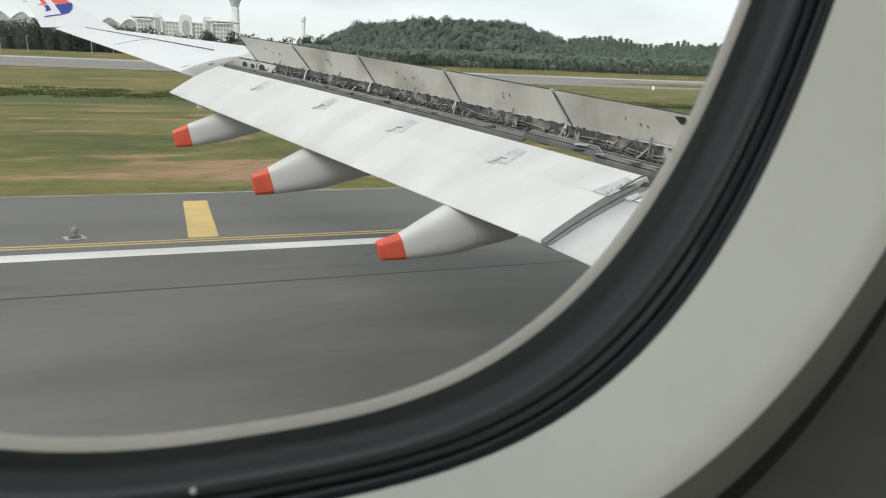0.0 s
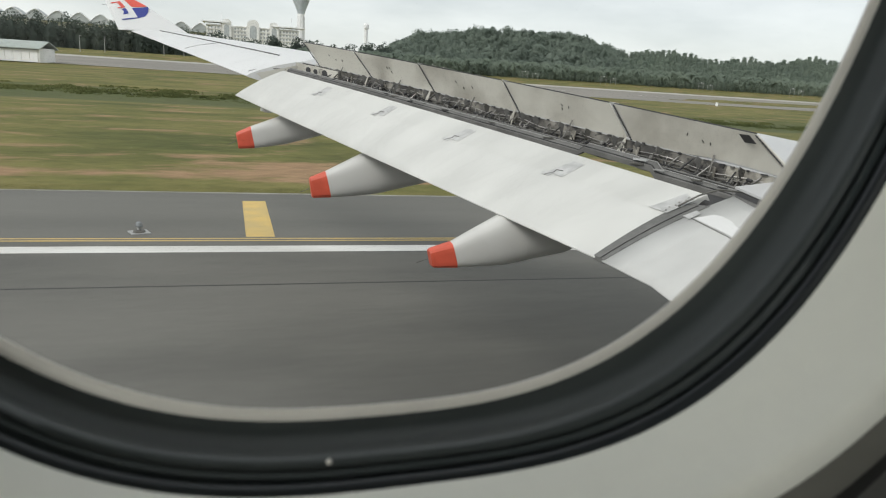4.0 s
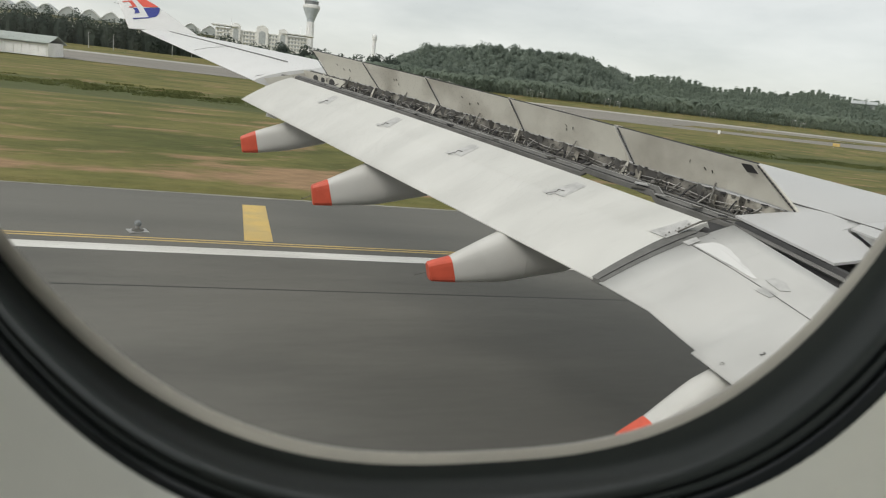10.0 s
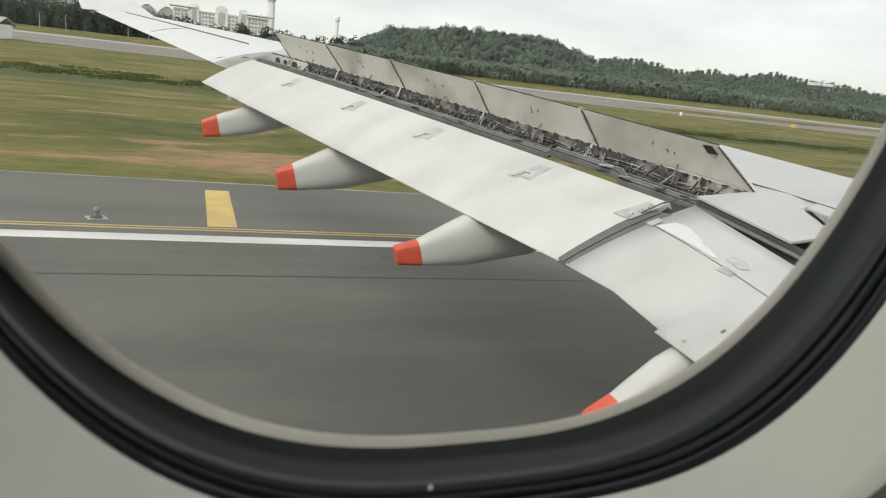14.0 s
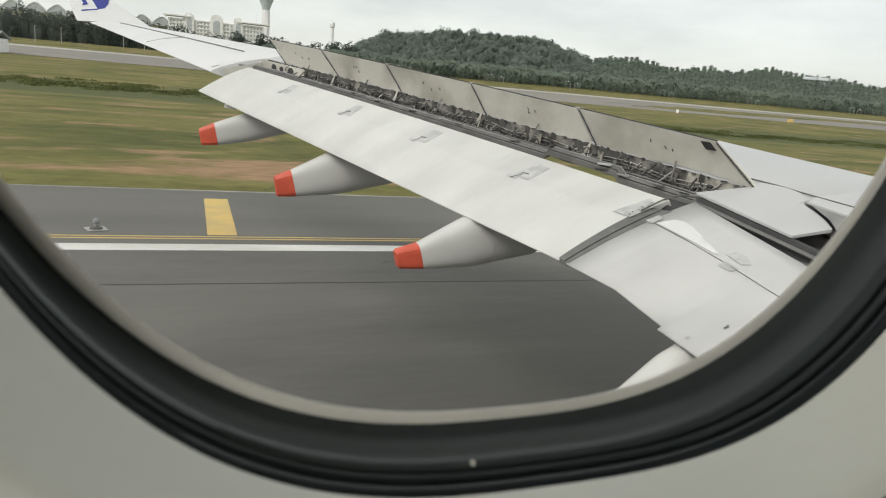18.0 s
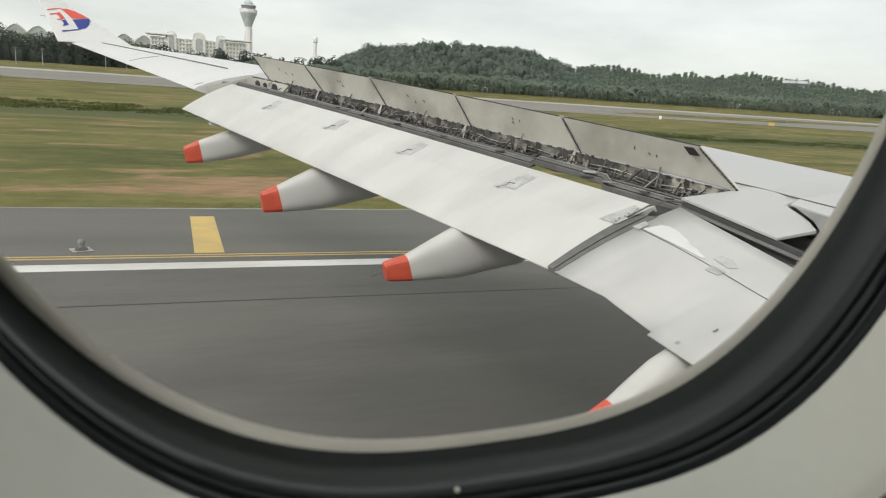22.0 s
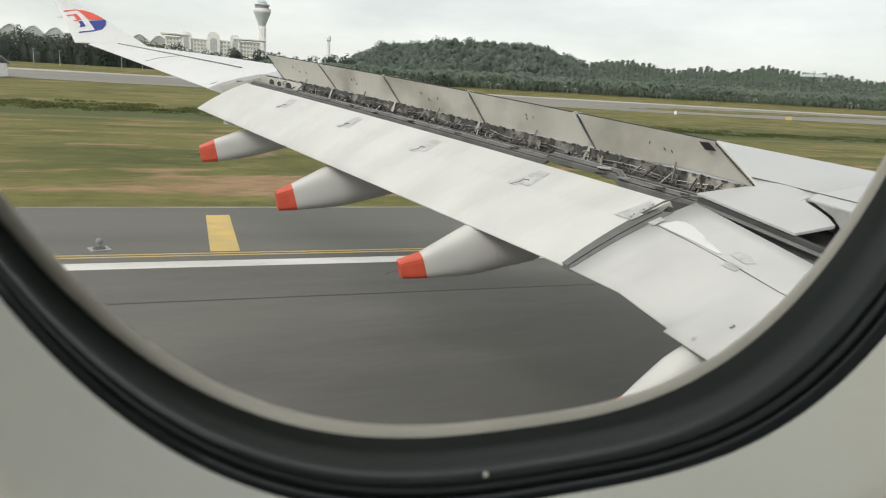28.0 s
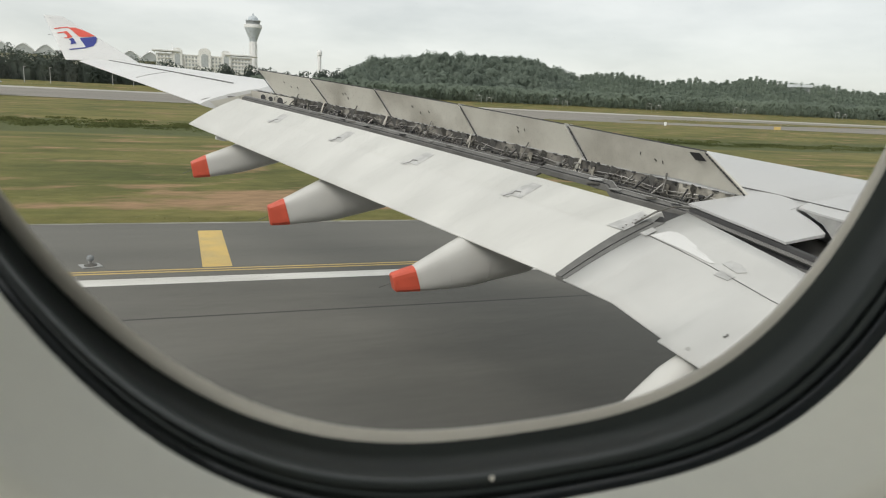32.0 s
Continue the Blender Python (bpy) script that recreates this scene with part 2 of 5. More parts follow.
def grass_material():
    m = bpy.data.materials.new("airfield_grass")
    m.use_nodes = True
    n, l = m.node_tree.nodes, m.node_tree.links
    b = n["Principled BSDF"]
    b.inputs["Roughness"].default_value = 0.9
    b.inputs["Specular IOR Level"].default_value = 0.15
    co = n.new("ShaderNodeTexCoord")

    def noise_at(scale, stretch, detail=5):
        mp = n.new("ShaderNodeMapping")
        mp.inputs["Scale"].default_value = stretch
        l.new(co.outputs["Object"], mp.inputs["Vector"])
        t = n.new("ShaderNodeTexNoise")
        t.inputs["Scale"].default_value, t.inputs["Detail"].default_value = scale, detail
        t.inputs["Roughness"].default_value = 0.62
        l.new(mp.outputs["Vector"], t.inputs["Vector"])
        return t.outputs["Fac"]

    ramp = n.new("ShaderNodeValToRGB")
    e = ramp.color_ramp.elements
    e[0].position, e[0].color = 0.30, (0.072, 0.084, 0.027, 1)
    e[1].position, e[1].color = 0.72, (0.222, 0.190, 0.074, 1)
    mid = e.new(0.5)
    mid.color = (0.145, 0.141, 0.047, 1)
    l.new(noise_at(0.10, (0.55, 1.0, 1), 10), ramp.inputs["Fac"])
    # bare reddish soil showing through in long patches
    soil = n.new("ShaderNodeValToRGB")
    soil.color_ramp.elements[0].position, soil.color_ramp.elements[1].position = 0.56, 0.65
    # more of it on the verge beside the shoulder
    sep = n.new("ShaderNodeSeparateXYZ")
    l.new(co.outputs["Object"], sep.inputs["Vector"])
    verge = n.new("ShaderNodeMapRange")
    verge.inputs["From Min"].default_value, verge.inputs["From Max"].default_value = 52.0, 38.0
    verge.inputs["To Min"].default_value, verge.inputs["To Max"].default_value = 0.0, 0.13
    l.new(sep.outputs["Y"], verge.inputs["Value"])
    edge = n.new("ShaderNodeMapRange")
    edge.inputs["From Min"].default_value, edge.inputs["From Max"].default_value = 36.5, 34.5
    edge.inputs["To Min"].default_value, edge.inputs["To Max"].default_value = 0.0, -0.22
    l.new(sep.outputs["Y"], edge.inputs["Value"])
    add1, add2 = n.new("ShaderNodeMath"), n.new("ShaderNodeMath")
    l.new(noise_at(0.16, (0.55, 1.1, 1), 10), add1.inputs[0])
    l.new(verge.outputs["Result"], add1.inputs[1])
    l.new(add1.outputs["Value"], add2.inputs[0])
    l.new(edge.outputs["Result"], add2.inputs[1])
    l.new(add2.outputs["Value"], soil.inputs["Fac"])
    mix = n.new("ShaderNodeMix")
    mix.data_type = "RGBA"
    mix.inputs["B"].default_value = (0.30, 0.198, 0.115, 1)
    l.new(soil.outputs["Color"], mix.inputs["Factor"])
    l.new(ramp.outputs["Color"], mix.inputs["A"])
    # a damp drainage hollow grown over with ranker, darker grass
    near, far = n.new("ShaderNodeMapRange"), n.new("ShaderNodeMapRange")
    near.interpolation_type = far.interpolation_type = "SMOOTHSTEP"
    near.inputs["From Min"].default_value, near.inputs["From Max"].default_value = 112.0, 122.0
    far.inputs["From Min"].default_value, far.inputs["From Max"].default_value = 166.0, 150.0
    wander = n.new("ShaderNodeMath")
    wander.operation = "MULTIPLY_ADD"
    wander.inputs[1].default_value = 44.0
    l.new(noise_at(0.05, (0.5, 1.0, 1), 6), wander.inputs[0])
    l.new(sep.outputs["Y"], wander.inputs[2])
    less = n.new("ShaderNodeMath")
    less.operation = "SUBTRACT"
    less.inputs[1].default_value = 22.0
    l.new(wander.outputs["Value"], less.inputs[0])
    both = n.new("ShaderNodeMath")
    both.operation = "MULTIPLY"
    for side, k in ((near, 0), (far, 1)):
        l.new(less.outputs["Value"], side.inputs["Value"])
        l.new(side.outputs["Result"], both.inputs[k])
    part_of = n.new("ShaderNodeMath")
    part_of.operation = "MULTIPLY"
    part_of.inputs[1].default_value = 0.92
    l.new(both.outputs["Value"], part_of.inputs[0])
    rank = n.new("ShaderNodeMix")
    rank.data_type = "RGBA"
    rank.inputs["B"].default_value = (0.085, 0.100, 0.042, 1)
    l.new(part_of.outputs["Value"], rank.inputs["Factor"])
    l.new(mix.outputs["Result"], rank.inputs["A"])
    sc = n.new("ShaderNodeVectorMath")
    sc.operation = "SCALE"
    mr = n.new("ShaderNodeMapRange")
    mr.inputs["To Min"].default_value, mr.inputs["To Max"].default_value = 0.46, 1.52
    fine = noise_at(1.3, (0.6, 1, 1), 10)
    l.new(fine, mr.inputs["Value"])
    l.new(rank.outputs["Result"], sc.inputs[0])
    l.new(mr.outputs["Result"], sc.inputs["Scale"])
    l.new(sc.outputs["Vector"], b.inputs["Base Color"])
    bp = n.new("ShaderNodeBump")
    bp.inputs["Strength"].default_value, bp.inputs["Distance"].default_value = 0.6, 0.08
    l.new(fine, bp.inputs["Height"])
    l.new(bp.outputs["Normal"], b.inputs["Normal"])
    return m


GRASS = grass_material()
# hill and palm greens are paled: distance haze mixed into the base colour
HAZYFOREST = leaf_material("woodland_leaves", (0.232, 0.276, 0.230), 0.9, vary=0.08, scale=0.03, fine=0.25, second=(0.172, 0.208, 0.176), spec=0.08)
WOODS = leaf_material("dark_woodland_leaves", (0.128, 0.153, 0.128), 0.9, vary=0.1, scale=0.05, fine=0.3, second=(0.085, 0.105, 0.092), spec=0.08)
HAZYPALMS = leaf_material("oil_palm_leaves", (0.242, 0.290, 0.232), 0.9, vary=0.08, scale=0.04, fine=0.4, second=(0.188, 0.230, 0.188), spec=0.08)
SCRUB = leaf_material("rank_grass", (0.185, 0.195, 0.080), 0.9, vary=0.2, scale=0.08, fine=0.8, stretch=(0.4, 1, 1), second=(0.100, 0.118, 0.048), spec=0.05)


# ---- mesh helpers ----
def mesh_object(name, bm, mat, smooth=False):
    me = bpy.data.meshes.new(name)
    bmesh.ops.recalc_face_normals(bm, faces=bm.faces)
    bm.to_mesh(me)
    bm.free()
    me.materials.append(mat)
    if smooth:
        me.shade_smooth()
        me.set_sharp_from_angle(angle=radians(48))
    return new(name, me)


def part(name, bm, mat, parent, label="", smooth=False):
    ob = mesh_object(name, bm, mat, smooth)
    ob.parent = parent
    if label:
        ob["label"] = label
    return ob


def thing(name, at, label, category, group="", kind=""):
    ob = new(name)
    ob.location = at
    ob.empty_display_size = 0.3
    return tagged(ob, label, category, group, kind)


def add_box(bm, c, s, turn=0.0, bevel=0.0, m=None):
    """A box of size s about c; turn in degrees about z; m: a matrix in place of both."""
    mat = m if m is not None else Matrix.Translation(c) @ Matrix.Rotation(radians(turn), 4, "Z")
    vs = [bm.verts.new(mat @ Vector((x * s[0] / 2, y * s[1] / 2, z * s[2] / 2))) for x in (-1, 1) for y in (-1, 1) for z in (-1, 1)]
    fs = [bm.faces.new([vs[i] for i in q]) for q in ((0, 1, 3, 2), (4, 6, 7, 5), (0, 4, 5, 1), (2, 3, 7, 6), (0, 2, 6, 4), (1, 5, 7, 3))]
    if bevel:
        es = list({e for f in fs for e in f.edges})
        bmesh.ops.bevel(bm, geom=es, offset=bevel, segments=2, affect="EDGES")


def box(c, s, turn=0.0, bevel=0.0):
    bm = bmesh.new()
    add_box(bm, c, s, turn, bevel)
    return bm


def add_rings(bm, rings, closed=True, caps=True):
    """Skin between rings of equal length."""
    rows = [[bm.verts.new(p) for p in r] for r in rings]
    n = len(rows[0])
    for a, b in zip(rows, rows[1:]):
        for i in range(n if closed else n - 1):
            j = (i + 1) % n
            bm.faces.new((a[i], a[j], b[j], b[i]))
    if caps and closed:
        bm.faces.new(rows[0][::-1])
        bm.faces.new(rows[-1])
    return rows


def add_tube(bm, pts, r, seg=6, radii=None):
    """A round bar through points."""
    pts = [Vector(p) for p in pts]
    rings = []
    for i, p in enumerate(pts):
        d = (pts[min(i + 1, len(pts) - 1)] - pts[max(i - 1, 0)]).normalized()
        u = d.cross(Vector((0.31, 0.2, 0.93))).normalized()
        v = d.cross(u)
        rr = radii[i] if radii else r
        rings.append([p + rr * (math.cos(2 * math.pi * k / seg) * u + math.sin(2 * math.pi * k / seg) * v) for k in range(seg)])
    add_rings(bm, rings)


def tube(pts, r, seg=6, radii=None):
    bm = bmesh.new()
    add_tube(bm, pts, r, seg, radii)
    return bm


def add_slab(bm, corners, thick, bevel=0.0):
    """A plate with these corners (in order round it) and thickness, grown along the plate's normal."""
    c = [Vector(p) for p in corners]
    nrm = (c[1] - c[0]).cross(c[2] - c[0]).normalized() * thick
    lo, hi = [bm.verts.new(p) for p in c], [bm.verts.new(p + nrm) for p in c]
    k = len(c)
    fs = [bm.faces.new(lo[::-1]), bm.faces.new(hi)] + [bm.faces.new((lo[i], lo[(i + 1) % k], hi[(i + 1) % k], hi[i])) for i in range(k)]
    if bevel:
        bmesh.ops.bevel(bm, geom=list({e for f in fs for e in f.edges}), offset=bevel, segments=1, affect="EDGES")


def slab(corners, thick, bevel=0.0):
    bm = bmesh.new()
    add_slab(bm, corners, thick, bevel)
    return bm


def add_revolve(bm, profile, seg=24, at=(0, 0, 0)):
    """A turned body from (radius, height) pairs about z."""
    add_rings(bm, [[(at[0] + r * math.cos(2 * math.pi * k / seg), at[1] + r * math.sin(2 * math.pi * k / seg), at[2] + z) for k in range(seg)] for r, z in profile])


def lerp(a, b, t):
    return a + (b - a) * t


def spot(az, dist, z=0.0):
    return Vector((dist * math.sin(radians(az)), dist * math.cos(radians(az)), z))


# ---- ground ----
GROUND = -5.6
SKEW = -0.03


def terrain(x, y):
    """Height of the airfield: level by the runway, rising gently to the wooded edge."""
    yy = y + 0.2 * x * min(max((y - 80) / 200, 0), 1)
    z = GROUND
    for y0, y1, rise in ((150, 290, 2.2), (290, 400, 4.2), (400, 480, 4.5), (480, 1400, 3.7)):
        if yy > y0:
            z += (min(yy, y1) - y0) / (y1 - y0) * rise
    d = (y - 132) / 24
    z -= 1.0 * math.exp(-d * d) if abs(d) < 4 else 0
    return z


xs = [-4500, -2500, -1400, -800] + list(range(-500, 1001, 20)) + [1400, 2500, 4500]
ys = [32.3, 34, 37, 40, 45, 50, 56, 62, 70, 78, 84, 88, 92, 96, 100, 104, 108, 112, 118, 126, 133, 140, 150, 160, 175, 190, 205, 220, 235, 250, 265, 280, 290, 300, 310, 325, 345, 370, 400, 430, 460, 500, 560, 640, 760, 900, 1100, 1400, 1900, 2600, 3600, 4600]
bm = bmesh.new()
grid = [[bm.verts.new((x, y + (SKEW * x if y < 80 and abs(x) < 1200 else 0), terrain(x, y) + (0.05 * noise.noise((x * 0.05, y * 0.2, 0)) if 33 < y < 260 else 0))) for x in xs] for y in ys]
for r1, r2 in zip(grid, grid[1:]):
    for i in range(len(xs) - 1):
        bm.faces.new((r1[i], r1[i + 1], r2[i + 1], r2[i]))
ground = tagged(mesh_object("ground", bm, GRASS, True), "mown airfield grass with dry and bare soil patches", "ground", kind="structure")

bm = bmesh.new()
vs = [bm.verts.new(p) for p in ((-4500, -4600, GROUND - 0.05), (4500, -4600, GROUND - 0.05), (4500, 36, GROUND - 0.05), (-4500, 36, GROUND - 0.05))]
bm.faces.new(vs)
tagged(mesh_object("ground_runway_base", bm, GRASS), "flat airfield ground beneath the runway", "ground", kind="structure")


def strip(name, y0, y1, z, mat, label, category, x0=-900, x1=1100, thick=0.05, step=50):
    """A long paved band along the runway."""
    b = bmesh.new()
    n = int((x1 - x0) / step)
    rows = []
    for i in range(n + 1):
        x = x0 + i * step
        s = SKEW * x
        rows.append([(x, y0 + s, z - thick), (x, y1 + s, z - thick), (x, y1 + s, z), (x, y0 + s, z)])
    add_rings(b, rows)
    return tagged(mesh_object(name, b, mat), label, category, kind="structure")


strip("runway", -40, 23.45, GROUND, ASPHALT, "worn grey asphalt runway with faint tyre streaks", "runway")
strip("pavement_shoulder", 23.45, 32.1, GROUND, SHOULDER, "paler grey asphalt runway shoulder", "pavement")
strip("trim_edge", 32.1, 32.35, GROUND + 0.015, PALEEDGE, "thin pale concrete edge between shoulder and grass", "kerb")
strip("trim_white_line", 21.55, 22.33, GROUND + 0.006, WHITELINE, "broad worn white runway edge line", "marking", thick=0.005)
strip("trim_yellow_line", 23.00, 23.12, GROUND + 0.006, YELLOW, "narrow yellow taxi line, one of a pair", "marking", thick=0.005)
strip("trim_yellow_line", 23.30, 23.42, GROUND + 0.006, YELLOW, "narrow yellow taxi line, one of a pair", "marking", thick=0.005)
strip("trim_joint", 18.05, 18.12, GROUND + 0.004, JOINT, "thin dark joint in the asphalt", "joint", thick=0.003)
for k in range(-5, 8):
    x = 1.0 + 13.7 * k
    b = slab([(x - 0.48, 23.6 + SKEW * x, GROUND + 0.003), (x + 0.48, 23.6 + SKEW * x, GROUND + 0.003), (x + 0.48, 30.3 + SKEW * x, GROUND + 0.003), (x - 0.48, 30.3 + SKEW * x, GROUND + 0.003)], 0.004)
    tagged(mesh_object("yellow_bar", b, YELLOW), "broad worn yellow bar painted on the shoulder", "marking", "shoulder bars")


def far_strip(name, off0, off1, mat, label, lift=0.12):
    b = bmesh.new()
    prev = None
    for i in range(-60, 75):
        x = i * 20
        row = []
        for o in (off0, off1):
            y = 300 + o - 0.22 * x
            row.append(b.verts.new((x, y, terrain(x, y) + lift)))
        if prev:
            b.faces.new((prev[0], row[0], row[1], prev[1]))
        prev = row
    return tagged(mesh_object(name, b, mat), label, "taxiway", kind="structure")


far_strip("road_taxiway", 2, 96, CONCRETE, "distant pale concrete taxiway crossing the grass")
far_strip("trim_taxiway_line", 0, 2, PALEEDGE, "pale edge line of the distant taxiway", 0.16)
far_strip("trim_taxiway_line", 86, 104, PALECON, "pale edge line of the distant taxiway", 0.16)

# ---- the airliner: wing, flaps, spoilers ----
airliner = thing("airliner", (2.0, 3.0, GROUND), "white airliner wing with lowered flaps and raised spoilers", "airliner")
airliner.location = (0, 0, 0)


def te(y):
    """Trailing edge of the outer flap."""
    return Vector((4.22 - 0.389 * (y - 7.09), y, -1.985 + 0.1267 * (y - 7.07)))


def fl(y):
    """Leading edge of the outer flap."""
    d = y - 7.03
    return Vector((5.75 - 0.456 * (y - 7.0), y, -1.22 + 0.135 * d - 0.0015 * d * d))


def hinge(y):
    """Hinge line of the spoilers, along the rear spar."""
    d = y - 7.16
    if d < -0.72:
        return Vector((8.2, y, -0.84 + 0.13 * d))
    if d < 0:
        return Vector((7.02 - 0.05 * d, y, -1.02 + 0.13 * d))
    return Vector((7.02 - 0.515 * d, y, -1.02 + 0.137 * d - 0.0018 * d * d))


def spoiler_top(y):
    d = y - 7.56
    return Vector((6.66 - 0.513 * d, y, -0.465 + 0.1285 * d - 0.0014 * d * d))


def spar_line(y):
    """The rear line of the wing's upper skin, carried on inboard of the spoilers."""
    d = y - 7.16
    return Vector((7.02 - 0.05 * d, y, -1.02 + 0.13 * d)) if d < 0 else hinge(y)


def lead(y):
    """Leading edge of the wing."""
    h = spar_line(y)
    return Vector((11.3 - 0.605 * (y - 7.0), y, h.z - 0.22))


def wing_te(y):
    """Trailing edge of the fixed outer wing, along the ailerons."""
    return Vector((0.40 - 0.389 * (y - 17.5), y, -0.19 + 0.1267 * (y - 17.5)))


def crest(y):
    """How far the upper skin bulges above the wing's chord."""
    return lerp(0.40, 0.32, min(1, max(0, (y - 5) / 2.5))) - 0.02 * max(0, y - 7.5) / 10


def aero(p0, p1, y, up, down, n=12, nose=0.12, cut=0.0):
    """A closed section at span y between rear point p0 and front point p1, bulging up and down; cut: share of the chord left away behind."""
    top, low = [], []
    for i in range(n + 1):
        s = cut + (1 - cut) * (0.5 - 0.5 * math.cos(math.pi * i / n))
        c = p0.lerp(p1, s)
        shape = (1 - (2 * s - 1) ** 2) ** 0.8
        top.append(Vector((c.x, y, c.z + up * shape + nose * 0.2 * s * (1 - s))))
        low.append(Vector((c.x, y, c.z - down * shape - 0.012)))
    return top + low[::-1]


# wing box, root to tip, ahead of the spoiler hinge
bm = bmesh.new()
add_rings(bm, [aero(spar_line(y), lead(y), y, crest(y), lerp(0.75, 0.35, max(0, y) / 18) * (0.65 if y > 7 else 1.0), cut=0.24 if y < 6.44 else 0.0) for y in (-1.3, 0.5, 2, 3.5, 5, 6, 6.43, 6.45, 7.16, 8.5, 10, 12, 14, 16, 17.4)])
wing = part("wing_panel", bm, WHITE, airliner, "long white swept wing skin", True)
# outer wing with the ailerons
bm = bmesh.new()
add_rings(bm, [aero(wing_te(y), lead(y) + Vector((0, 0, lerp(0.0, 0.1, (y - 17.4) / 9))), y, lerp(0.42, 0.14, (y - 17.4) / 9.2), lerp(0.3, 0.1, (y - 17.4) / 9.2)) for y in (17.42, 18.5, 20, 22, 24, 25.5, 26.6)])
tipwing = part("wing_tip_panel", bm, TIPWHITE, airliner, "white outer wing with ailerons", True)


def on_outer(y, s):
    """A place on the outer wing's upper skin: s from trailing to leading edge."""
    t = (y - 17.4) / 9.2
    p = wing_te(y).lerp(lead(y) + Vector((0, 0, 0.1 * t)), s)
    shape = (1 - (2 * s - 1) ** 2) ** 0.8
    return Vector((p.x, y, p.z + lerp(0.42, 0.14, t) * shape + 0.024 * s * (1 - s) + 0.006))


def on_wing(y, s):
    """A place on the wing box's upper skin: s from spoiler hinge to leading edge."""
    p = spar_line(y).lerp(lead(y), s)
    shape = (1 - (2 * s - 1) ** 2) ** 0.8
    return Vector((p.x, y, p.z + crest(y) * shape + 0.024 * s * (1 - s) + 0.006))


part("hinge_gap", tube([on_outer(y, 0.30) for y in (18.6, 20, 22, 24, 26.2)], 0.018, 4), SHROUD, tipwing, "thin dark hinge gap ahead of the ailerons")
part("panel_gap", tube([on_outer(21.8, s) for s in (0.03, 0.12, 0.2, 0.29)], 0.006, 4), SHROUD, tipwing)
part("panel_gap", tube([on_wing(4.9, s) for s in (0.30, 0.45, 0.6)], 0.006, 4), SHROUD, wing)

# end rib of the fixed outer wing, with lightening holes
bm = bmesh.new()
h, t0 = hinge(17.3), wing_te(17.5)
add_slab(bm, [(t0.x + 0.25, 17.36, t0.z + 0.06), (h.x, 17.36, h.z - 0.03), (h.x, 17.36, h.z - 0.30), (t0.x + 0.4, 17.36, t0.z - 0.08)], 0.03)
rib = part("end_rib", bm, UNDER, airliner, "beige metal end rib with round holes")
# pale spar end outboard of the spoilers, with oval lightening holes
bm = bmesh.new()
add_rings(bm, [[hinge(y) + Vector(o) for o in ((-0.15, 0, -0.025), (-0.11, 0, -0.025), (-0.11, 0, -0.25), (-0.15, 0, -0.25))] for y in (15.95, 16.4, 16.9, 17.35, 17.75)])
spar_end = part("spar_end", bm, UNDER, airliner, "pale spar end with dark holes")
# flat discs in the gap's dark grey stand for the open holes' shade
for y, rr in ((16.95, 0.085), (16.68, 0.070), (16.35, 0.095)):
    c = hinge(y) + Vector((-0.152, 0, -0.135))
    side, out = Vector((-0.458, 0.889, 0.10)).normalized(), Vector((-0.889, -0.458, 0))
    bm = bmesh.new()
    add_rings(bm, [[c + out * d + side * (rr * 1.15 * math.cos(a * math.pi / 8)) + Vector((0, 0, 0.85 * rr * math.sin(a * math.pi / 8))) for a in range(16)] for d in (-0.004, 0.006)])
    part("hole", bm, GAPSHADE, spar_end, "oval dark lightening hole")


def flap_section(y, a, b, thick=0.16, n=10):
    """Flap section from trailing edge a to leading edge b: arched above, rounded nose."""
    top, low = [], []
    for i in range(n + 1):
        s = i / n
        top.append(Vector((lerp(a.x, b.x, s), y, lerp(a.z, b.z, s * 1.3 - 0.3 * s * s))))
        low.append(Vector((lerp(a.x, b.x, s * 0.985), y, lerp(a.z, b.z, s * 1.3 - 0.3 * s * s) - 0.014 - thick * math.sin(math.pi * min(s, 0.97) ** 0.8) ** 0.7)))
    nose = Vector((b.x + 0.05, y, b.z - 0.08))
    return top + [nose] + low[::-1]


bm = bmesh.new()
stations = [7.13, 8, 9, 10, 11, 12, 13, 14, 15, 16, 16.6]
rings = [flap_section(y, te(y), fl(y), lerp(0.26, 0.14, (y - 7) / 10)) for y in stations]
# raked outer end
e1 = flap_section(17.5, te(17.5), fl(16.9), 0.08)
for i, p in enumerate(e1):
    s = min(i, 10) / 10 if i <= 10 else max(0, 1 - (i - 11) / 10)
    p.y = lerp(17.5, 16.75, s)
    p.x += 0.0
rings.append(e1)
add_rings(bm, rings)
outer_flap = part("outer_flap", bm, FLAP, airliner, "long white outer flap, lowered", True)


def on_flap(y, s, lift=0.006):
    a, b = te(y), fl(y)
    return Vector((lerp(a.x, b.x, s), y, lerp(a.z, b.z, s * 1.3 - 0.3 * s * s) + lift))


# inner flap
def ite(y):
    """Trailing edge of the inner flap."""
    if y > 6.2:
        return Vector((lerp(4.40, 4.22, (y - 6.2) / 0.87), y, lerp(-2.06, -1.985, (y - 6.2) / 0.87)))
    if y > 5.45:
        return Vector((lerp(4.51, 4.40, (y - 5.45) / 0.75), y, lerp(-2.235, -2.06, (y - 5.45) / 0.75)))
    return Vector((4.44 + 0.04 * (5.4 - y), y, -2.29 + 0.10 * (y - 5.0)))


def ifl(y):
    return Vector((5.98 + 0.14 * (7.0 - y), y, -1.20 - 0.24 * (7.0 - y)))


bm = bmesh.new()
add_rings(bm, [flap_section(y, ite(y), ifl(y), 0.26) for y in (0.2, 1.5, 3, 4, 4.7, 5.1, 5.44, 5.46, 5.8, 6.2, 6.6, 7.0)])
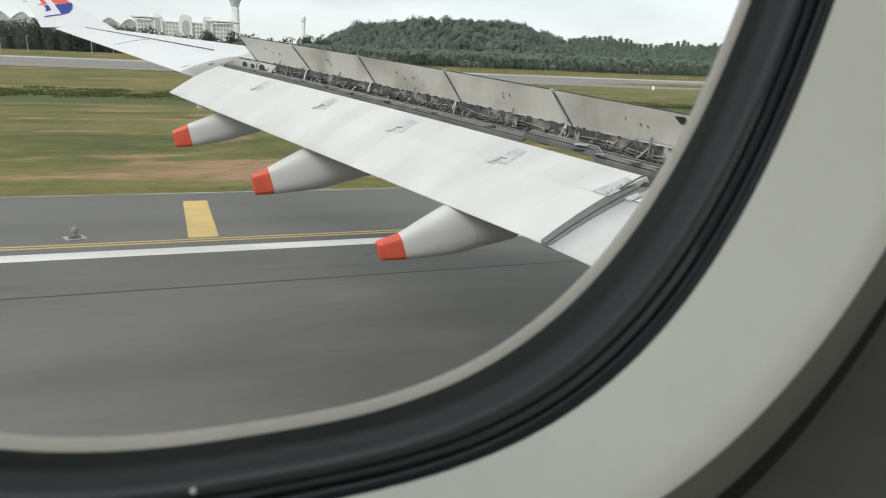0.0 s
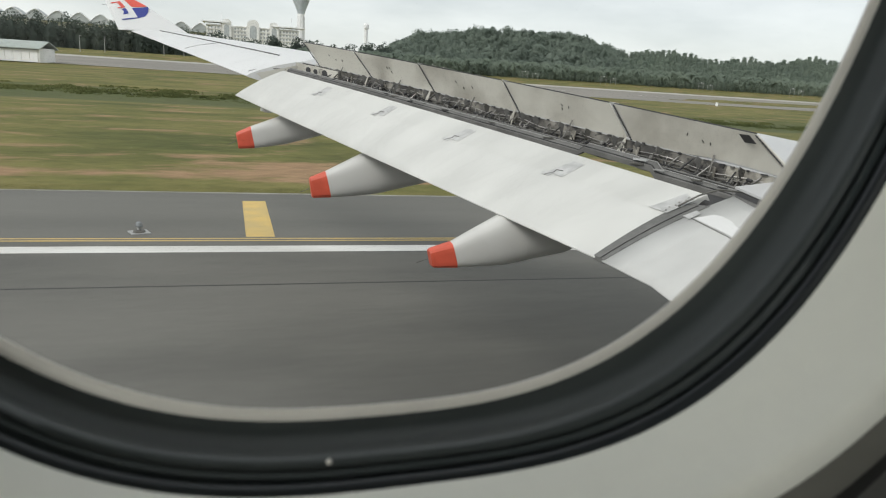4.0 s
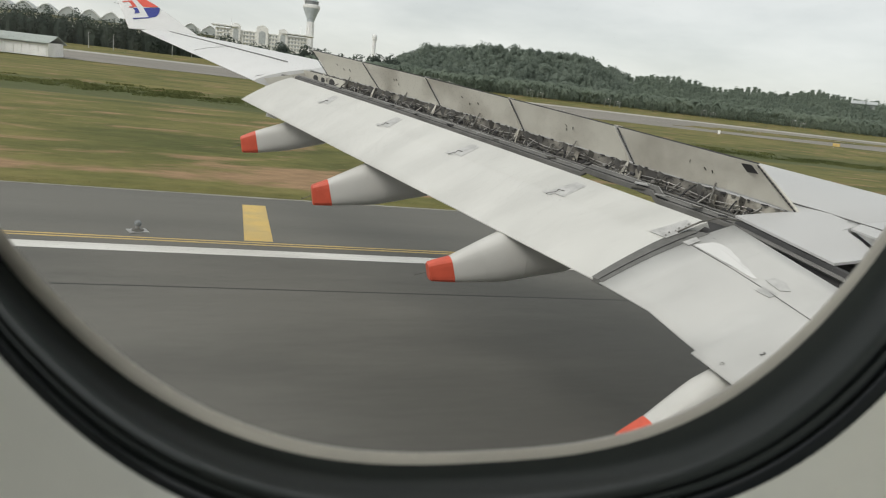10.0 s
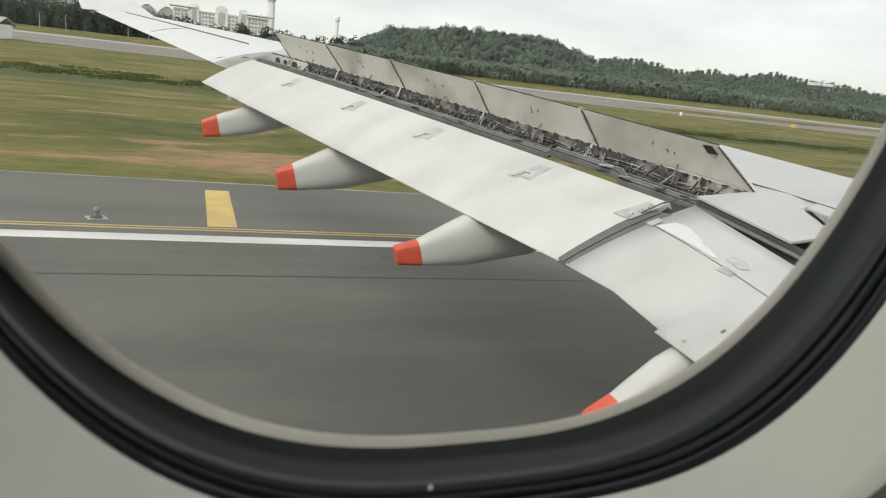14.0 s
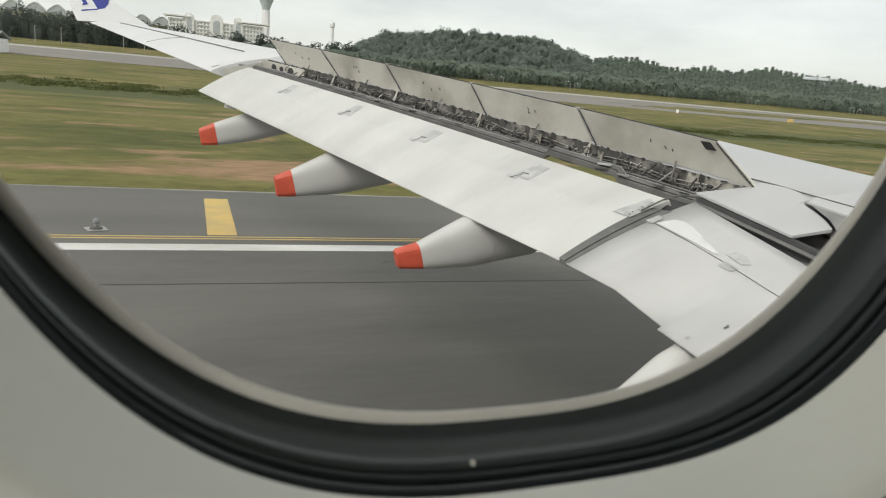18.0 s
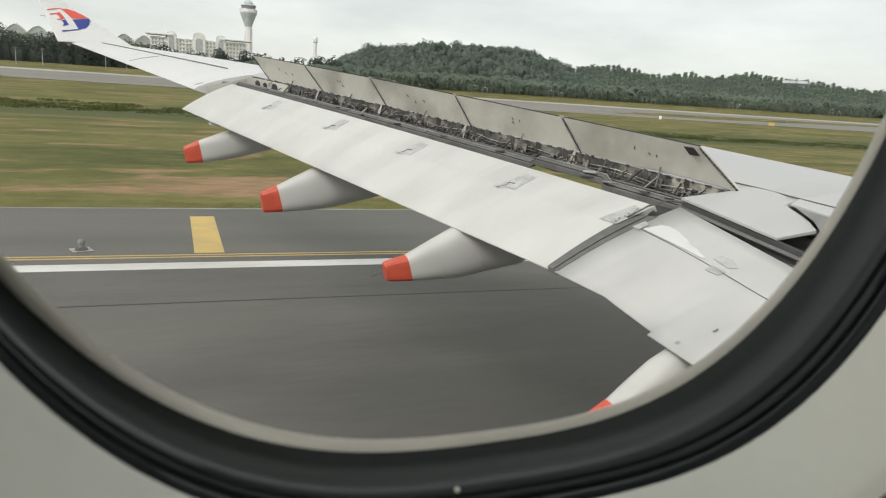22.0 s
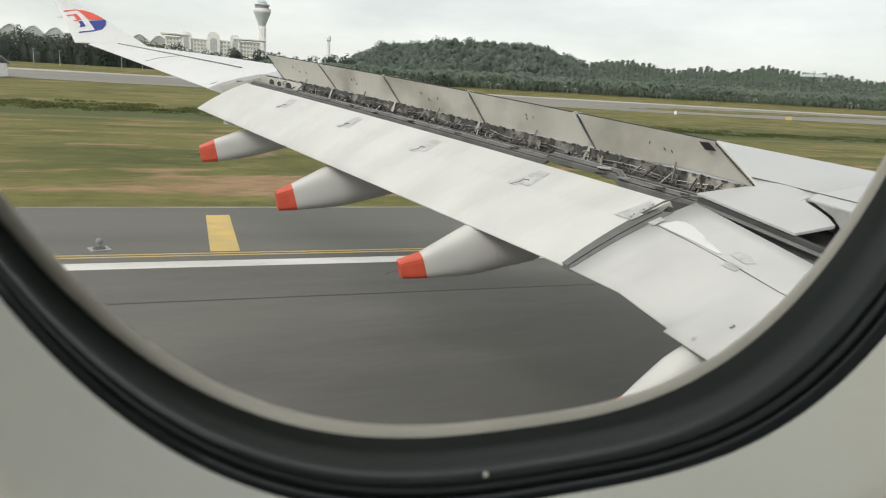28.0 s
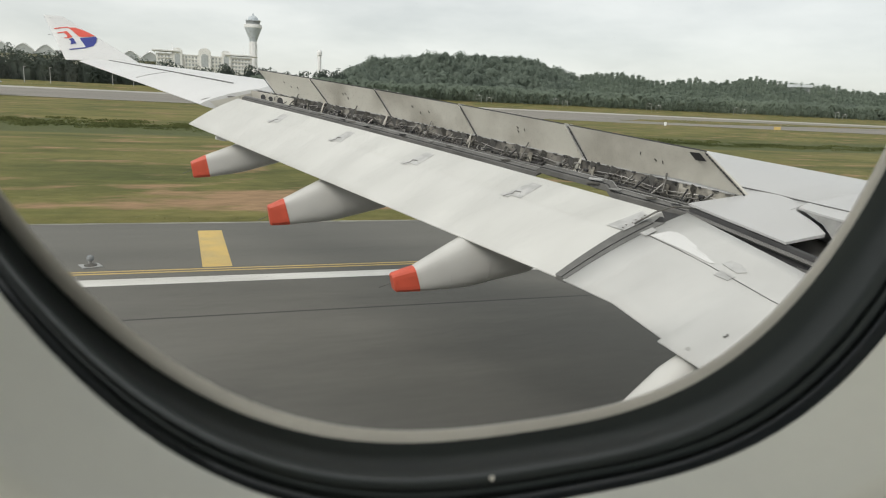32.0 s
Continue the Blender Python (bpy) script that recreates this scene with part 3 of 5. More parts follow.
inner_flap = part("inner_flap", bm, INNER, airliner, "white inner flap with grey patches, lowered", True)
inner_flap.data.set_sharp_from_angle(angle=math.pi)


def on_inner(y, s, lift=0.006):
    a, b = ite(y), ifl(y)
    return Vector((lerp(a.x, b.x, s), y, lerp(a.z, b.z, s * 1.3 - 0.3 * s * s) + lift))


def patch(name, f, corners, mat, parent, label="", lift=0.007):
    """A flat patch lying on a skin given by f(span, chord)."""
    b = bmesh.new()
    lo = [b.verts.new(f(y, s, lift)) for y, s in corners]
    hi = [b.verts.new(f(y, s, lift + 0.004)) for y, s in corners]
    b.faces.new(hi)
    k = len(lo)
    for i in range(k):
        b.faces.new((lo[i], lo[(i + 1) % k], hi[(i + 1) % k], hi[i]))
    return part(name, b, mat, parent, label)


# dark slot between the flaps
bm = bmesh.new()
add_rings(bm, [[on_flap(7.15, s, 0.006), on_inner(6.98, s, 0.006), on_inner(6.98, s, -0.05), on_flap(7.15, s, -0.05)] for s in (0.01, 0.1, 0.2, 0.3, 0.4, 0.5, 0.6, 0.7, 0.8)])
part("flap_slot_seal", bm, SEALGREY, airliner, "dark grey seal between the two flaps")
bm = bmesh.new()
add_tube(bm, [on_flap(7.15, s, 0.008).lerp(on_inner(6.98, s, 0.008), 0.62) for s in (0.01, 0.2, 0.4, 0.6, 0.78)], 0.008, 5)
part("seal_bead", bm, DARK, airliner)

# added plate closes the view through the junction and darkens it like shade
part("junction_shade_plate", slab([(5.62, 6.86, -1.38), (6.7, 6.86, -1.33), (6.7, 7.6, -1.25), (5.5, 7.6, -1.30)], 0.02), GAPSHADE, airliner, "dark plate added under the flap junction for its shade")
# hinge covers and the drive strut where the flaps meet
for corners in (((7.35, 0.62), (7.12, 0.62), (7.10, 0.86), (7.28, 0.92)),):
    patch("hinge_cover", on_flap, corners, TAPE, outer_flap, "grey riveted hinge cover", 0.012)
patch("hinge_cover", on_inner, ((7.0, 0.60), (6.90, 0.60), (6.90, 0.69), (6.99, 0.70)), TAPE, inner_flap, "grey riveted hinge cover", 0.012)
bm = bmesh.new()
add_tube(bm, [on_flap(7.12, 0.72, 0.03), on_flap(7.05, 0.86, 0.10), (5.75, 7.0, -1.12), (6.05, 6.95, -1.14)], 0.013, 6)
part("drive_strut", bm, PIPE, airliner, "bent dark metal strut")
for k in range(6):
    p = on_flap(7.16 + 0.02 * (k % 2), 0.64 + 0.045 * k, 0.02)
    bm = bmesh.new()
    add_revolve(bm, [(0.012, 0), (0.012, 0.008), (0.006, 0.012)], 8, p)
    part("rivet", bm, METAL, airliner)

# tape patches at the flap tracks on the outer flap
for y in (8.8, 10.85, 12.8, 14.85):
    w = 0.13
    p1 = patch("tape_patch", on_flap, ((y + w, 0.62), (y - w, 0.62), (y - w * 0.8, 0.88), (y + w * 0.6, 0.88)), TAPE, outer_flap, "grey worn tape patch")
    bm = bmesh.new()
    add_tube(bm, [on_flap(y + 0.11, 0.58), on_flap(y + 0.05, 0.65, 0.008), on_flap(y + 0.07, 0.69, 0.008), on_flap(y - 0.02, 0.70, 0.008)], 0.009, 6)
    part("track_link", bm, SHROUD, outer_flap)
    patch("tape_patch", on_flap, ((y + w * 1.4, 0.58), (y + w * 0.3, 0.58), (y + w * 0.3, 0.63), (y + w * 1.4, 0.63)), TAPE, outer_flap, "grey worn tape patch")
# spanwise repair line and patches on the inner flap
part("skin_joint", tube([on_inner(y, 0.62 + 0.012 * (7 - y)) for y in (6.95, 6.4, 5.8, 5.2, 4.4, 3.0)], 0.0045, 4), SHROUD, inner_flap)
bm = bmesh.new()
grid_v = [[bm.verts.new(on_flap(y, s, 0.003)) for s in (0.62, 0.70, 0.78, 0.86, 0.94, 0.99)] for y in (7.14, 8, 9, 10, 11, 12, 13, 14, 15, 16, 16.6)]
for r1, r2 in zip(grid_v, grid_v[1:]):
    for i in range(5):
        bm.faces.new((r1[i], r1[i + 1], r2[i + 1], r2[i]))
part("nose_skin", bm, VANE, outer_flap, "slightly greyer nose skin of the flap", True)

# white and grey worn patches, number and ring marks on the inner flap
patch("paint_patch", on_inner, ((6.88, 0.63), (6.6, 0.636), (6.3, 0.643), (6.02, 0.648), (5.99, 0.67), (6.10, 0.685), (6.17, 0.70), (6.30, 0.705), (6.36, 0.735), (6.48, 0.745), (6.56, 0.765), (6.72, 0.765), (6.80, 0.74)), PATCHWHITE, inner_flap, "bright white patch with a ragged edge")
patch("tape_patch", on_inner, ((5.93, 0.70), (5.72, 0.69), (5.66, 0.74), (5.80, 0.78), (5.92, 0.76)), TAPE, inner_flap, "worn grey tape patch")
patch("tape_patch", on_inner, ((5.84, 0.58), (5.68, 0.595), (5.68, 0.655), (5.86, 0.645)), TAPE, inner_flap, "small grey tape patch")




def ring_mark(y, s, r=0.03):
    b = bmesh.new()
    c = on_inner(y, s, 0.008)
    ux = (on_inner(y, s + 0.05, 0.008) - c).normalized()
    uy = Vector((0, 1, 0))
    add_tube(b, [c + r * (math.cos(a) * ux + math.sin(a) * uy) for a in [2 * math.pi * k / 12 for k in range(13)]], 0.003, 4)
    part("ring_mark", b, SLOT, inner_flap)


ring_mark(5.12, 0.055, 0.022)
ring_mark(4.98, 0.49, 0.022)


def digit(y, s, size):
    cu = bpy.data.curves.new("digit", "FONT")
    cu.body, cu.size, cu.extrude, cu.align_x, cu.align_y = "2", size, 0.003, "CENTER", "CENTER"
    o = new("digit", cu)
    me = bpy.data.meshes.new_from_object(o.evaluated_get(bpy.context.evaluated_depsgraph_get()))
    bpy.data.objects.remove(o)
    me.materials.append(SHROUD)
    o = new("digit", me)
    c = on_inner(y, s, 0.010)
    up = (on_inner(y, s + 0.05, 0.010) - c).normalized()
    side = (on_inner(y - 0.05, s, 0.010) - c).normalized()
    nrm = side.cross(up)
    o.matrix_world = Matrix.Translation(c) @ Matrix((side, up, nrm)).transposed().to_4x4()
    o.parent = inner_flap
    return o


digit(5.02, 0.25, 0.085)
digit(4.98, 0.68, 0.09)

# spoilers: five raised panels, seen from their undersides
SPANS = [(7.07, 9.30, 7.56, 9.52), (9.42, 11.30, 9.60, 11.52), (11.40, 13.24, 11.59, 13.51), (13.32, 15.0, 13.58, 15.38), (15.09, 16.75, 15.45, 17.16)]
for k, (h0, h1, t0, t1) in enumerate(SPANS):
    bm = bmesh.new()
    nu, nv = 8, 6
    lo, hi = [], []
    for v in range(nv + 1):
        rl, rh = [], []
        for u in range(nu + 1):
            a, b = hinge(lerp(h0, h1, u / nu)), spoiler_top(lerp(t0, t1, u / nu))
            f = v / nv
            nrm = Vector((0.88, 0.0, 0.47))
            w = u / nu
            sag = -0.055 * math.sin(math.pi * min(w / 0.65, 1)) + (0.035 * math.sin(math.pi * (w - 0.65) / 0.35) if w > 0.65 else 0) if k == 0 else 0.062 * math.sin(math.pi * w) ** 0.8
            p = a.lerp(b, f) + (a - b).normalized() * sag * (1 - f) ** 2 + nrm * (0.05 * f * (1 - f) + 0.010 * noise.noise((u * 0.9 + 7 * k, v * 0.8, 3.0)))
            rl.append(bm.verts.new(p))
            rh.append(bm.verts.new(p + nrm * lerp(0.036, 0.012, f)))
        lo.append(rl)
        hi.append(rh)
    for v in range(nv):
        for u in range(nu):
            bm.faces.new((lo[v][u], lo[v][u + 1], lo[v + 1][u + 1], lo[v + 1][u]))
            bm.faces.new((hi[v][u], hi[v + 1][u], hi[v + 1][u + 1], hi[v][u + 1]))
    for rw in (0, nv):
        for u in range(nu):
            bm.faces.new((lo[rw][u], hi[rw][u], hi[rw][u + 1], lo[rw][u + 1]))
    for u in (0, nu):
        for v in range(nv):
            bm.faces.new((lo[v][u], lo[v + 1][u], hi[v + 1][u], hi[v][u]))
    sp = part("spoiler", bm, UNDER, airliner, "raised spoiler with a sooty beige underside", True)
    # dark seal along the upper edge and a knobbly seal down each side
    part("edge_seal", tube([spoiler_top(lerp(t0, t1, u / 8)) + Vector((0.008, 0, 0.012)) for u in range(9)], 0.011, 5), DARK, sp, "dark rubber edge seal")
    sides = [(hinge(h1), spoiler_top(t1))] + ([(hinge(h0), spoiler_top(t0))] if k == 0 else [])
    for a, b in sides:
        teeth = [0.017 if j % 3 == 1 else 0.007 for j in range(46)]
        bm = tube([a.lerp(b, j / 45) + Vector((-0.008, 0.010, -0.005)) for j in range(46)], 0.01, 5, teeth)
        part("side_seal", bm, DARK, sp, "knobbly dark side seal")
    if k < 4:
        n0, n1 = SPANS[k + 1][0] + 0.03, SPANS[k + 1][2] + 0.03
        off = Vector((0.05, 0, 0.02))
        part("gap_seal", slab([hinge(h1 - 0.03) + off, spoiler_top(t1 - 0.03) + off, spoiler_top(n1) + off, hinge(n0) + off], 0.012), TAPE, sp, "grey seal closing the joint between panels")
    # pale rods under each joint between panels
    for dy, dz in ((-0.10, -0.26), (0.02, -0.24), (0.12, -0.28)):
        q = hinge(h1 + 0.05)
        part("joint_rod", tube([q + Vector((-0.05, 0.02, 0.03)), q + Vector((-0.16, dy, dz))], 0.011, 5), UNDER, airliner)
    # scuffs on the underside
    for j in range(3):
        f, u = random.uniform(0.3, 0.6), random.uniform(0.35, 0.6)
        c = hinge(lerp(h0, h1, u)).lerp(spoiler_top(lerp(t0, t1, u)), f) + Vector((-0.012, 0, -0.006)) + Vector((0.88, 0, 0.47)) * 0.05 * f * (1 - f)
        bm = bmesh.new()
        add_tube(bm, [c, c + Vector((-0.03, -0.05 + 0.03 * j, 0.035))], 0.008, 5)
        part("scuff", bm, PIPE, sp)
    # actuator and its brackets under each panel
    ym = lerp(h0, h1, 0.42)
    hb, tb = hinge(ym), spoiler_top(lerp(t0, t1, 0.42))
    bm = bmesh.new()
    add_tube(bm, [hb + Vector((-0.10, 0, -0.30)), hb + Vector((-0.22, 0, -0.16))], 0.036, 8)
    add_tube(bm, [hb + Vector((-0.22, 0, -0.16)), hb.lerp(tb, 0.22) + Vector((-0.03, 0, -0.02))], 0.013, 6)
    part("actuator", bm, PIPE, airliner, "hydraulic spoiler actuator", True)
    for u in (0.06, 0.3, 0.55, 0.8, 0.94):
        y = lerp(h0, h1, u)
        q = hinge(y)
        bm = bmesh.new()
        add_slab(bm, [q + Vector((0.0, 0, -0.02)), q + Vector((-0.09, 0, 0.02)), q + Vector((-0.11, 0, -0.04)), q + Vector((-0.03, 0, -0.20))], 0.018)
        part("hinge_bracket", bm, SHROUD if u != 0.3 else PIPE, airliner)
part("dark_patch", slab([spoiler_top(7.57).lerp(hinge(7.2), f) + Vector((-0.075, o, -0.04)) for f, o in ((-0.04, 0.0), (-0.04, 0.24), (0.15, 0.25), (0.15, -0.01))][::-1], 0.006), DARK, airliner, "small dark rectangular patch")

# rear spar wall and the open bay under the spoilers
bm = bmesh.new()
ysp = [6.5, 6.8, 7.0] + [7.16 + 0.6 * i for i in range(18)]
for stretch, paint, text in (([6.5, 6.8, 7.0, 7.16, 7.5, 7.95], SPAR, "mottled beige rear spar wall"), ([7.95, 8.4] + [9.0 + 0.6 * i for i in range(15)], DARKSPAR, "dark mottled rear spar wall")):
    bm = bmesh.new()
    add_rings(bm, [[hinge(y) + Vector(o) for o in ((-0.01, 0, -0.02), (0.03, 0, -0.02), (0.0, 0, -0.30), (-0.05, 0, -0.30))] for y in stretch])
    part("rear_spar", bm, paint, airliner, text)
# ribs, stiffeners, pipes and cables in the bay
for i in range(46):
    y = 7.25 + 0.215 * i + random.uniform(-0.05, 0.05)
    q = hinge(y)
    s = lerp(1.0, 0.6, (y - 7) / 10)
    bm = bmesh.new()
    kind = i % 5
    if kind in (0, 3):
        add_slab(bm, [q + Vector((-0.02, 0, -0.16)), q + Vector((-0.26 * s, 0.02, -0.32 * s)), q + Vector((-0.28 * s, 0.02, -0.36 * s)), q + Vector((-0.05, 0, -0.40 * s))], 0.014)
        part("rib_bracket", bm, SHROUD, airliner)
    elif kind == 1:
        add_tube(bm, [q + Vector((-0.05, 0, -0.06)), q + Vector((-0.16 * s, 0.10, -0.20)), q + Vector((-0.34 * s, 0.05, -0.34 * s))], 0.011, 5)
        part("strut", bm, METAL, airliner)
    elif kind == 2:
        add_box(bm, q + Vector((-0.14 * s, 0, -0.28 * s)), (0.08, 0.11, 0.07), 25, 0.008)
        part("junction_box", bm, PIPE if i % 2 else SHROUD, airliner)
    else:
        add_slab(bm, [q + Vector((-0.03, -0.09, -0.08)), q + Vector((-0.03, 0.09, -0.06)), q + Vector((-0.05, 0.08, -0.24)), q + Vector((-0.05, -0.08, -0.26))], 0.02)
        part("stiffener", bm, SPAR, airliner)
for j in range(7):
    ox, oz, r = ((-0.10, -0.19, 0.012), (-0.15, -0.24, 0.010), (-0.22, -0.30, 0.014), (-0.28, -0.33, 0.010), (-0.13, -0.30, 0.012), (-0.20, -0.36, 0.014), (-0.06, -0.14, 0.008))[j]
    pts = []
    for i in range(60):
        y = 7.2 + i * 0.165
        s = lerp(1.0, 0.62, (y - 7) / 10)
        pts.append(hinge(y) + Vector((ox * s + 0.03 * math.sin(i * 1.1 + j * 2), 0, oz * s + 0.025 * math.sin(i * 0.83 + j))))
    part("hydraulic_pipe", tube(pts, r, 5), (PIPE, DARK, DARK, PIPE, PIPE, DARK, METAL)[j], airliner, "hydraulic pipe along the bay", True)
crng = random.Random(5)
for i in range(560):
    y = 7.25 + crng.random() * 9.3
    if 0.62 < noise.noise((y * 1.4, 2.0, 5.0)) + 0.5 + 0.3 * crng.random():
        continue
    q = hinge(y)
    s = lerp(1.0, 0.6, (y - 7) / 10)
    o1 = Vector((-0.04 - 0.26 * s * crng.random(), 0, -0.09 - 0.28 * s * crng.random() ** 0.7))
    o2 = Vector((-0.04 - 0.28 * s * crng.random(), crng.uniform(-0.16, 0.16), -0.09 - 0.28 * s * crng.random() ** 0.7))
    pick = i % 6
    if pick < 4:
        mid = (o1 + o2) / 2 + Vector((0, 0, crng.uniform(-0.05, 0.07)))
        part("cable" if pick < 3 else "push_rod", tube([q + o1, q + mid, q + o2], crng.choice((0.005, 0.007, 0.010)), 5), (DARK, PIPE, DARK, METAL)[pick], airliner)
    elif pick == 4:
        bm = bmesh.new()
        add_box(bm, q + o1, (0.035, 0.06, 0.045), crng.uniform(0, 90), 0.005)
        part("clamp", bm, (DARK, METAL, PIPE)[i % 3], airliner)
    else:
        bm = bmesh.new()
        add_tube(bm, [q + o1, q + o1 + Vector((-0.02, 0.07, 0.01))], 0.024, 8)
        part("valve", bm, (PIPE, DARK)[i % 2], airliner)
# row of dark holes along the spar under the hinges
for i in range(40):
    q = hinge(7.25 + i * 0.235) + Vector((-0.055, 0, -0.055))
    part("bolt", tube([q, q + Vector((-0.012, 0, 0))], 0.010, 6), DARK, airliner)
for i in range(7):
    q = hinge(7.8 + i * 1.31) + Vector((-0.055, 0, -0.20))
    part("access_hole", tube([q, q + Vector((-0.008, 0, 0))], 0.042, 10), DARK, airliner, "dark round hole in the spar")
# looping hoses by the actuators
for k in range(16):
    y = 7.5 + 0.6 * k + random.uniform(-0.1, 0.1)
    q = hinge(y)
    pts = [q + Vector((-0.08 - 0.10 * math.sin(a), 0.09 * math.cos(1.3 * a), -0.14 - 0.09 * math.sin(a * 0.8 + k))) for a in [0.5 * i for i in range(9)]]
    part("hose", tube(pts, 0.013, 5), PIPE if k % 3 else METAL, airliner, "looped flexible hose", True)
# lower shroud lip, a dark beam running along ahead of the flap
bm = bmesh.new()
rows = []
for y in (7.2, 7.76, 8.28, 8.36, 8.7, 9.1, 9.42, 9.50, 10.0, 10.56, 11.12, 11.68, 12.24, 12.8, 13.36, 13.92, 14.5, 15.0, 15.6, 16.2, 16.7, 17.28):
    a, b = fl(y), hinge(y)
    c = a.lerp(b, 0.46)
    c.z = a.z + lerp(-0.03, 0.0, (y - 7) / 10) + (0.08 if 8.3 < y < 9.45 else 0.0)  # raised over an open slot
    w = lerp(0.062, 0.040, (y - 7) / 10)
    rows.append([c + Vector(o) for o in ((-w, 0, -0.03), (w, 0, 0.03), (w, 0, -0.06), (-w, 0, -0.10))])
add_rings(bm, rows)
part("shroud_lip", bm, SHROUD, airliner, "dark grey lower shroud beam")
for off, r, mat in ((1, 0.010, SLOT), (4, 0.007, DARK)):
    part("shroud_strip", tube([(Vector(rw[0]).lerp(Vector(rw[1]), 0.9 / off)) + Vector((0, 0, 0.008)) for rw in rows], r, 4), mat, airliner)
bm = bmesh.new()
add_tube(bm, [fl(7.1 + i * 0.55).lerp(hinge(7.1 + i * 0.55), 0.60) + Vector((0, 0, -0.10)) for i in range(19)], 0.016, 5)
part("shroud_tube", bm, SHROUD, airliner, "", True)
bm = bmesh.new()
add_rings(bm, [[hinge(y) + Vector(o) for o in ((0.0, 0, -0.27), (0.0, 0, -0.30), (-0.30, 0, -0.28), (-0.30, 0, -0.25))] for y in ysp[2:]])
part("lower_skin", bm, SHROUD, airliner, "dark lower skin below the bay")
# small folded clips and the ragged rubber strip along the panels' lower edges
for i in range(52):
    y = 7.3 + i * 0.18 + crng.uniform(-0.03, 0.03)
    q = hinge(y) + Vector((-0.03, 0, 0.0))
    b = bmesh.new()
    add_box(b, q + Vector((-0.012, 0, -0.02 * crng.random())), (0.02, crng.uniform(0.03, 0.10), crng.uniform(0.012, 0.03)), 25)
    part("seal_tag", b, DARK if i % 3 else PIPE, airliner)
for i in range(22):
    y = 7.3 + i * 0.42 + crng.uniform(-0.15, 0.15)
    c = fl(y).lerp(hinge(y), 0.40 + 0.16 * crng.random())
    c.z = fl(y).z + 0.01
    b = bmesh.new()
    add_box(b, c, (crng.uniform(0.02, 0.06), crng.uniform(0.05, 0.22), 0.022), 27 + crng.uniform(-20, 20), 0.004)
    part("rail_fitting", b, (DARK, PIPE, SLOT, PIPE)[i % 4], airliner)
b = bmesh.new()
add_box(b, fl(8.52).lerp(hinge(8.52), 0.42) + Vector((0, 0, 0.0)), (0.05, 0.22, 0.03), 27, 0.005)
part("rail_fitting", b, WHITE, airliner, "white end fitting over the open slot")
for i in range(34):
    y = 7.35 + i * 0.275 + crng.uniform(-0.13, 0.13)
    q = hinge(y)
    s = lerp(1.0, 0.62, (y - 7) / 10)
    foot = q + Vector((-0.20 * s - 0.06 * crng.random(), crng.uniform(-0.05, 0.05), -0.30 * s))
    for side in (-1, 1):
        top = q + Vector((-0.05, side * crng.uniform(0.02, 0.18), -0.03 - 0.12 * crng.random()))
        part("strut", tube([top, foot], crng.choice((0.006, 0.008, 0.011)), 5), (DARK, PIPE, METAL, DARK)[(i + side) % 4], airliner)

# inboard shroud panel, raised edge and dark gap ahead of the inner flap
bm = bmesh.new()
def shroud_te(y):
    return Vector((6.18 + 0.39 * (7.0 - y), y, -1.14 - 0.25 * (7.0 - y)))
add_rings(bm, [[shroud_te(y), shroud_te(y).lerp(Vector((xr, y, zr)), 0.8) - Vector((0, 0, 0.035 * max(0, (y - 6.8) / 0.36))), Vector((xr, y, zr)), Vector((xr, y, zr - 0.04)), shroud_te(y) + Vector((0, 0, -0.03))] for y, xr, zr in ((5.98, 7.19, -1.31), (6.10, 7.20, -1.235), (6.25, 7.20, -1.17), (6.40, 7.14, -1.095), (6.50, 7.24, -1.045), (6.60, 7.29, -0.985), (6.8, 7.268, -0.95), (7.0, 7.232, -0.94), (7.16, 7.18, -0.935))])
part("shroud_panel", bm, WHITE, airliner, "white fixed shroud panel inboard of the spoilers", True)
# gap wall coloured near black for the shade inside the gap
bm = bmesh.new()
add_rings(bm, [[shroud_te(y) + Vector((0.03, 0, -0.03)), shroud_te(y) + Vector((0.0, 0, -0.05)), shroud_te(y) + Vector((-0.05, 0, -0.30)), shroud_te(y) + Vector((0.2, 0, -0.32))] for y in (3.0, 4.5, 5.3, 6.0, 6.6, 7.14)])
part("gap_wall", bm, GAPSHADE, airliner, "wall of the gap ahead of the inner flap, coloured as its shade")
part("gap_rail", tube([shroud_te(y) + Vector((-0.10, 0, -0.10)) for y in (4.5, 5.3, 6.0, 6.6, 7.1)], 0.03, 5), SHROUD, airliner)
# inner spoiler, cracked open above a dark bay
bm = bmesh.new()
add_rings(bm, [[Vector((xr, y, zr)), Vector((7.40 + 0.3 * (6.2 - y), y, -1.018 - 0.1 * (6.2 - y))), on_wing(y, 0.2), on_wing(y, 0.28), on_wing(y, 0.28) + Vector((0, 0, -0.06)), Vector((xr, y, zr - 0.025))] for y, xr, zr in ((3.0, 7.5, -1.42), (4.2, 7.42, -1.29), (5.4, 7.32, -1.17), (6.42, 7.20, -1.06))])
part("inner_spoiler", bm, WHITE, airliner, "white inner spoiler panel, slightly raised")
part("spoiler_rib", slab([(7.21, 6.40, -1.075), (7.31, 5.60, -1.165), (7.24, 5.85, -1.42), (7.24, 6.08, -1.22)], 0.02), SLOT, airliner, "grey underside of the inner spoiler")
# added dark plate fills the opening in place of the bay's shade
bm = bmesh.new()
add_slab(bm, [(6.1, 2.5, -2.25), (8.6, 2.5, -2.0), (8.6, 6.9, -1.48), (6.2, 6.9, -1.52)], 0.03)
part("bay_shade_plate", bm, SHROUD, airliner, "dark plate added under the inner spoiler for the bay's shade")
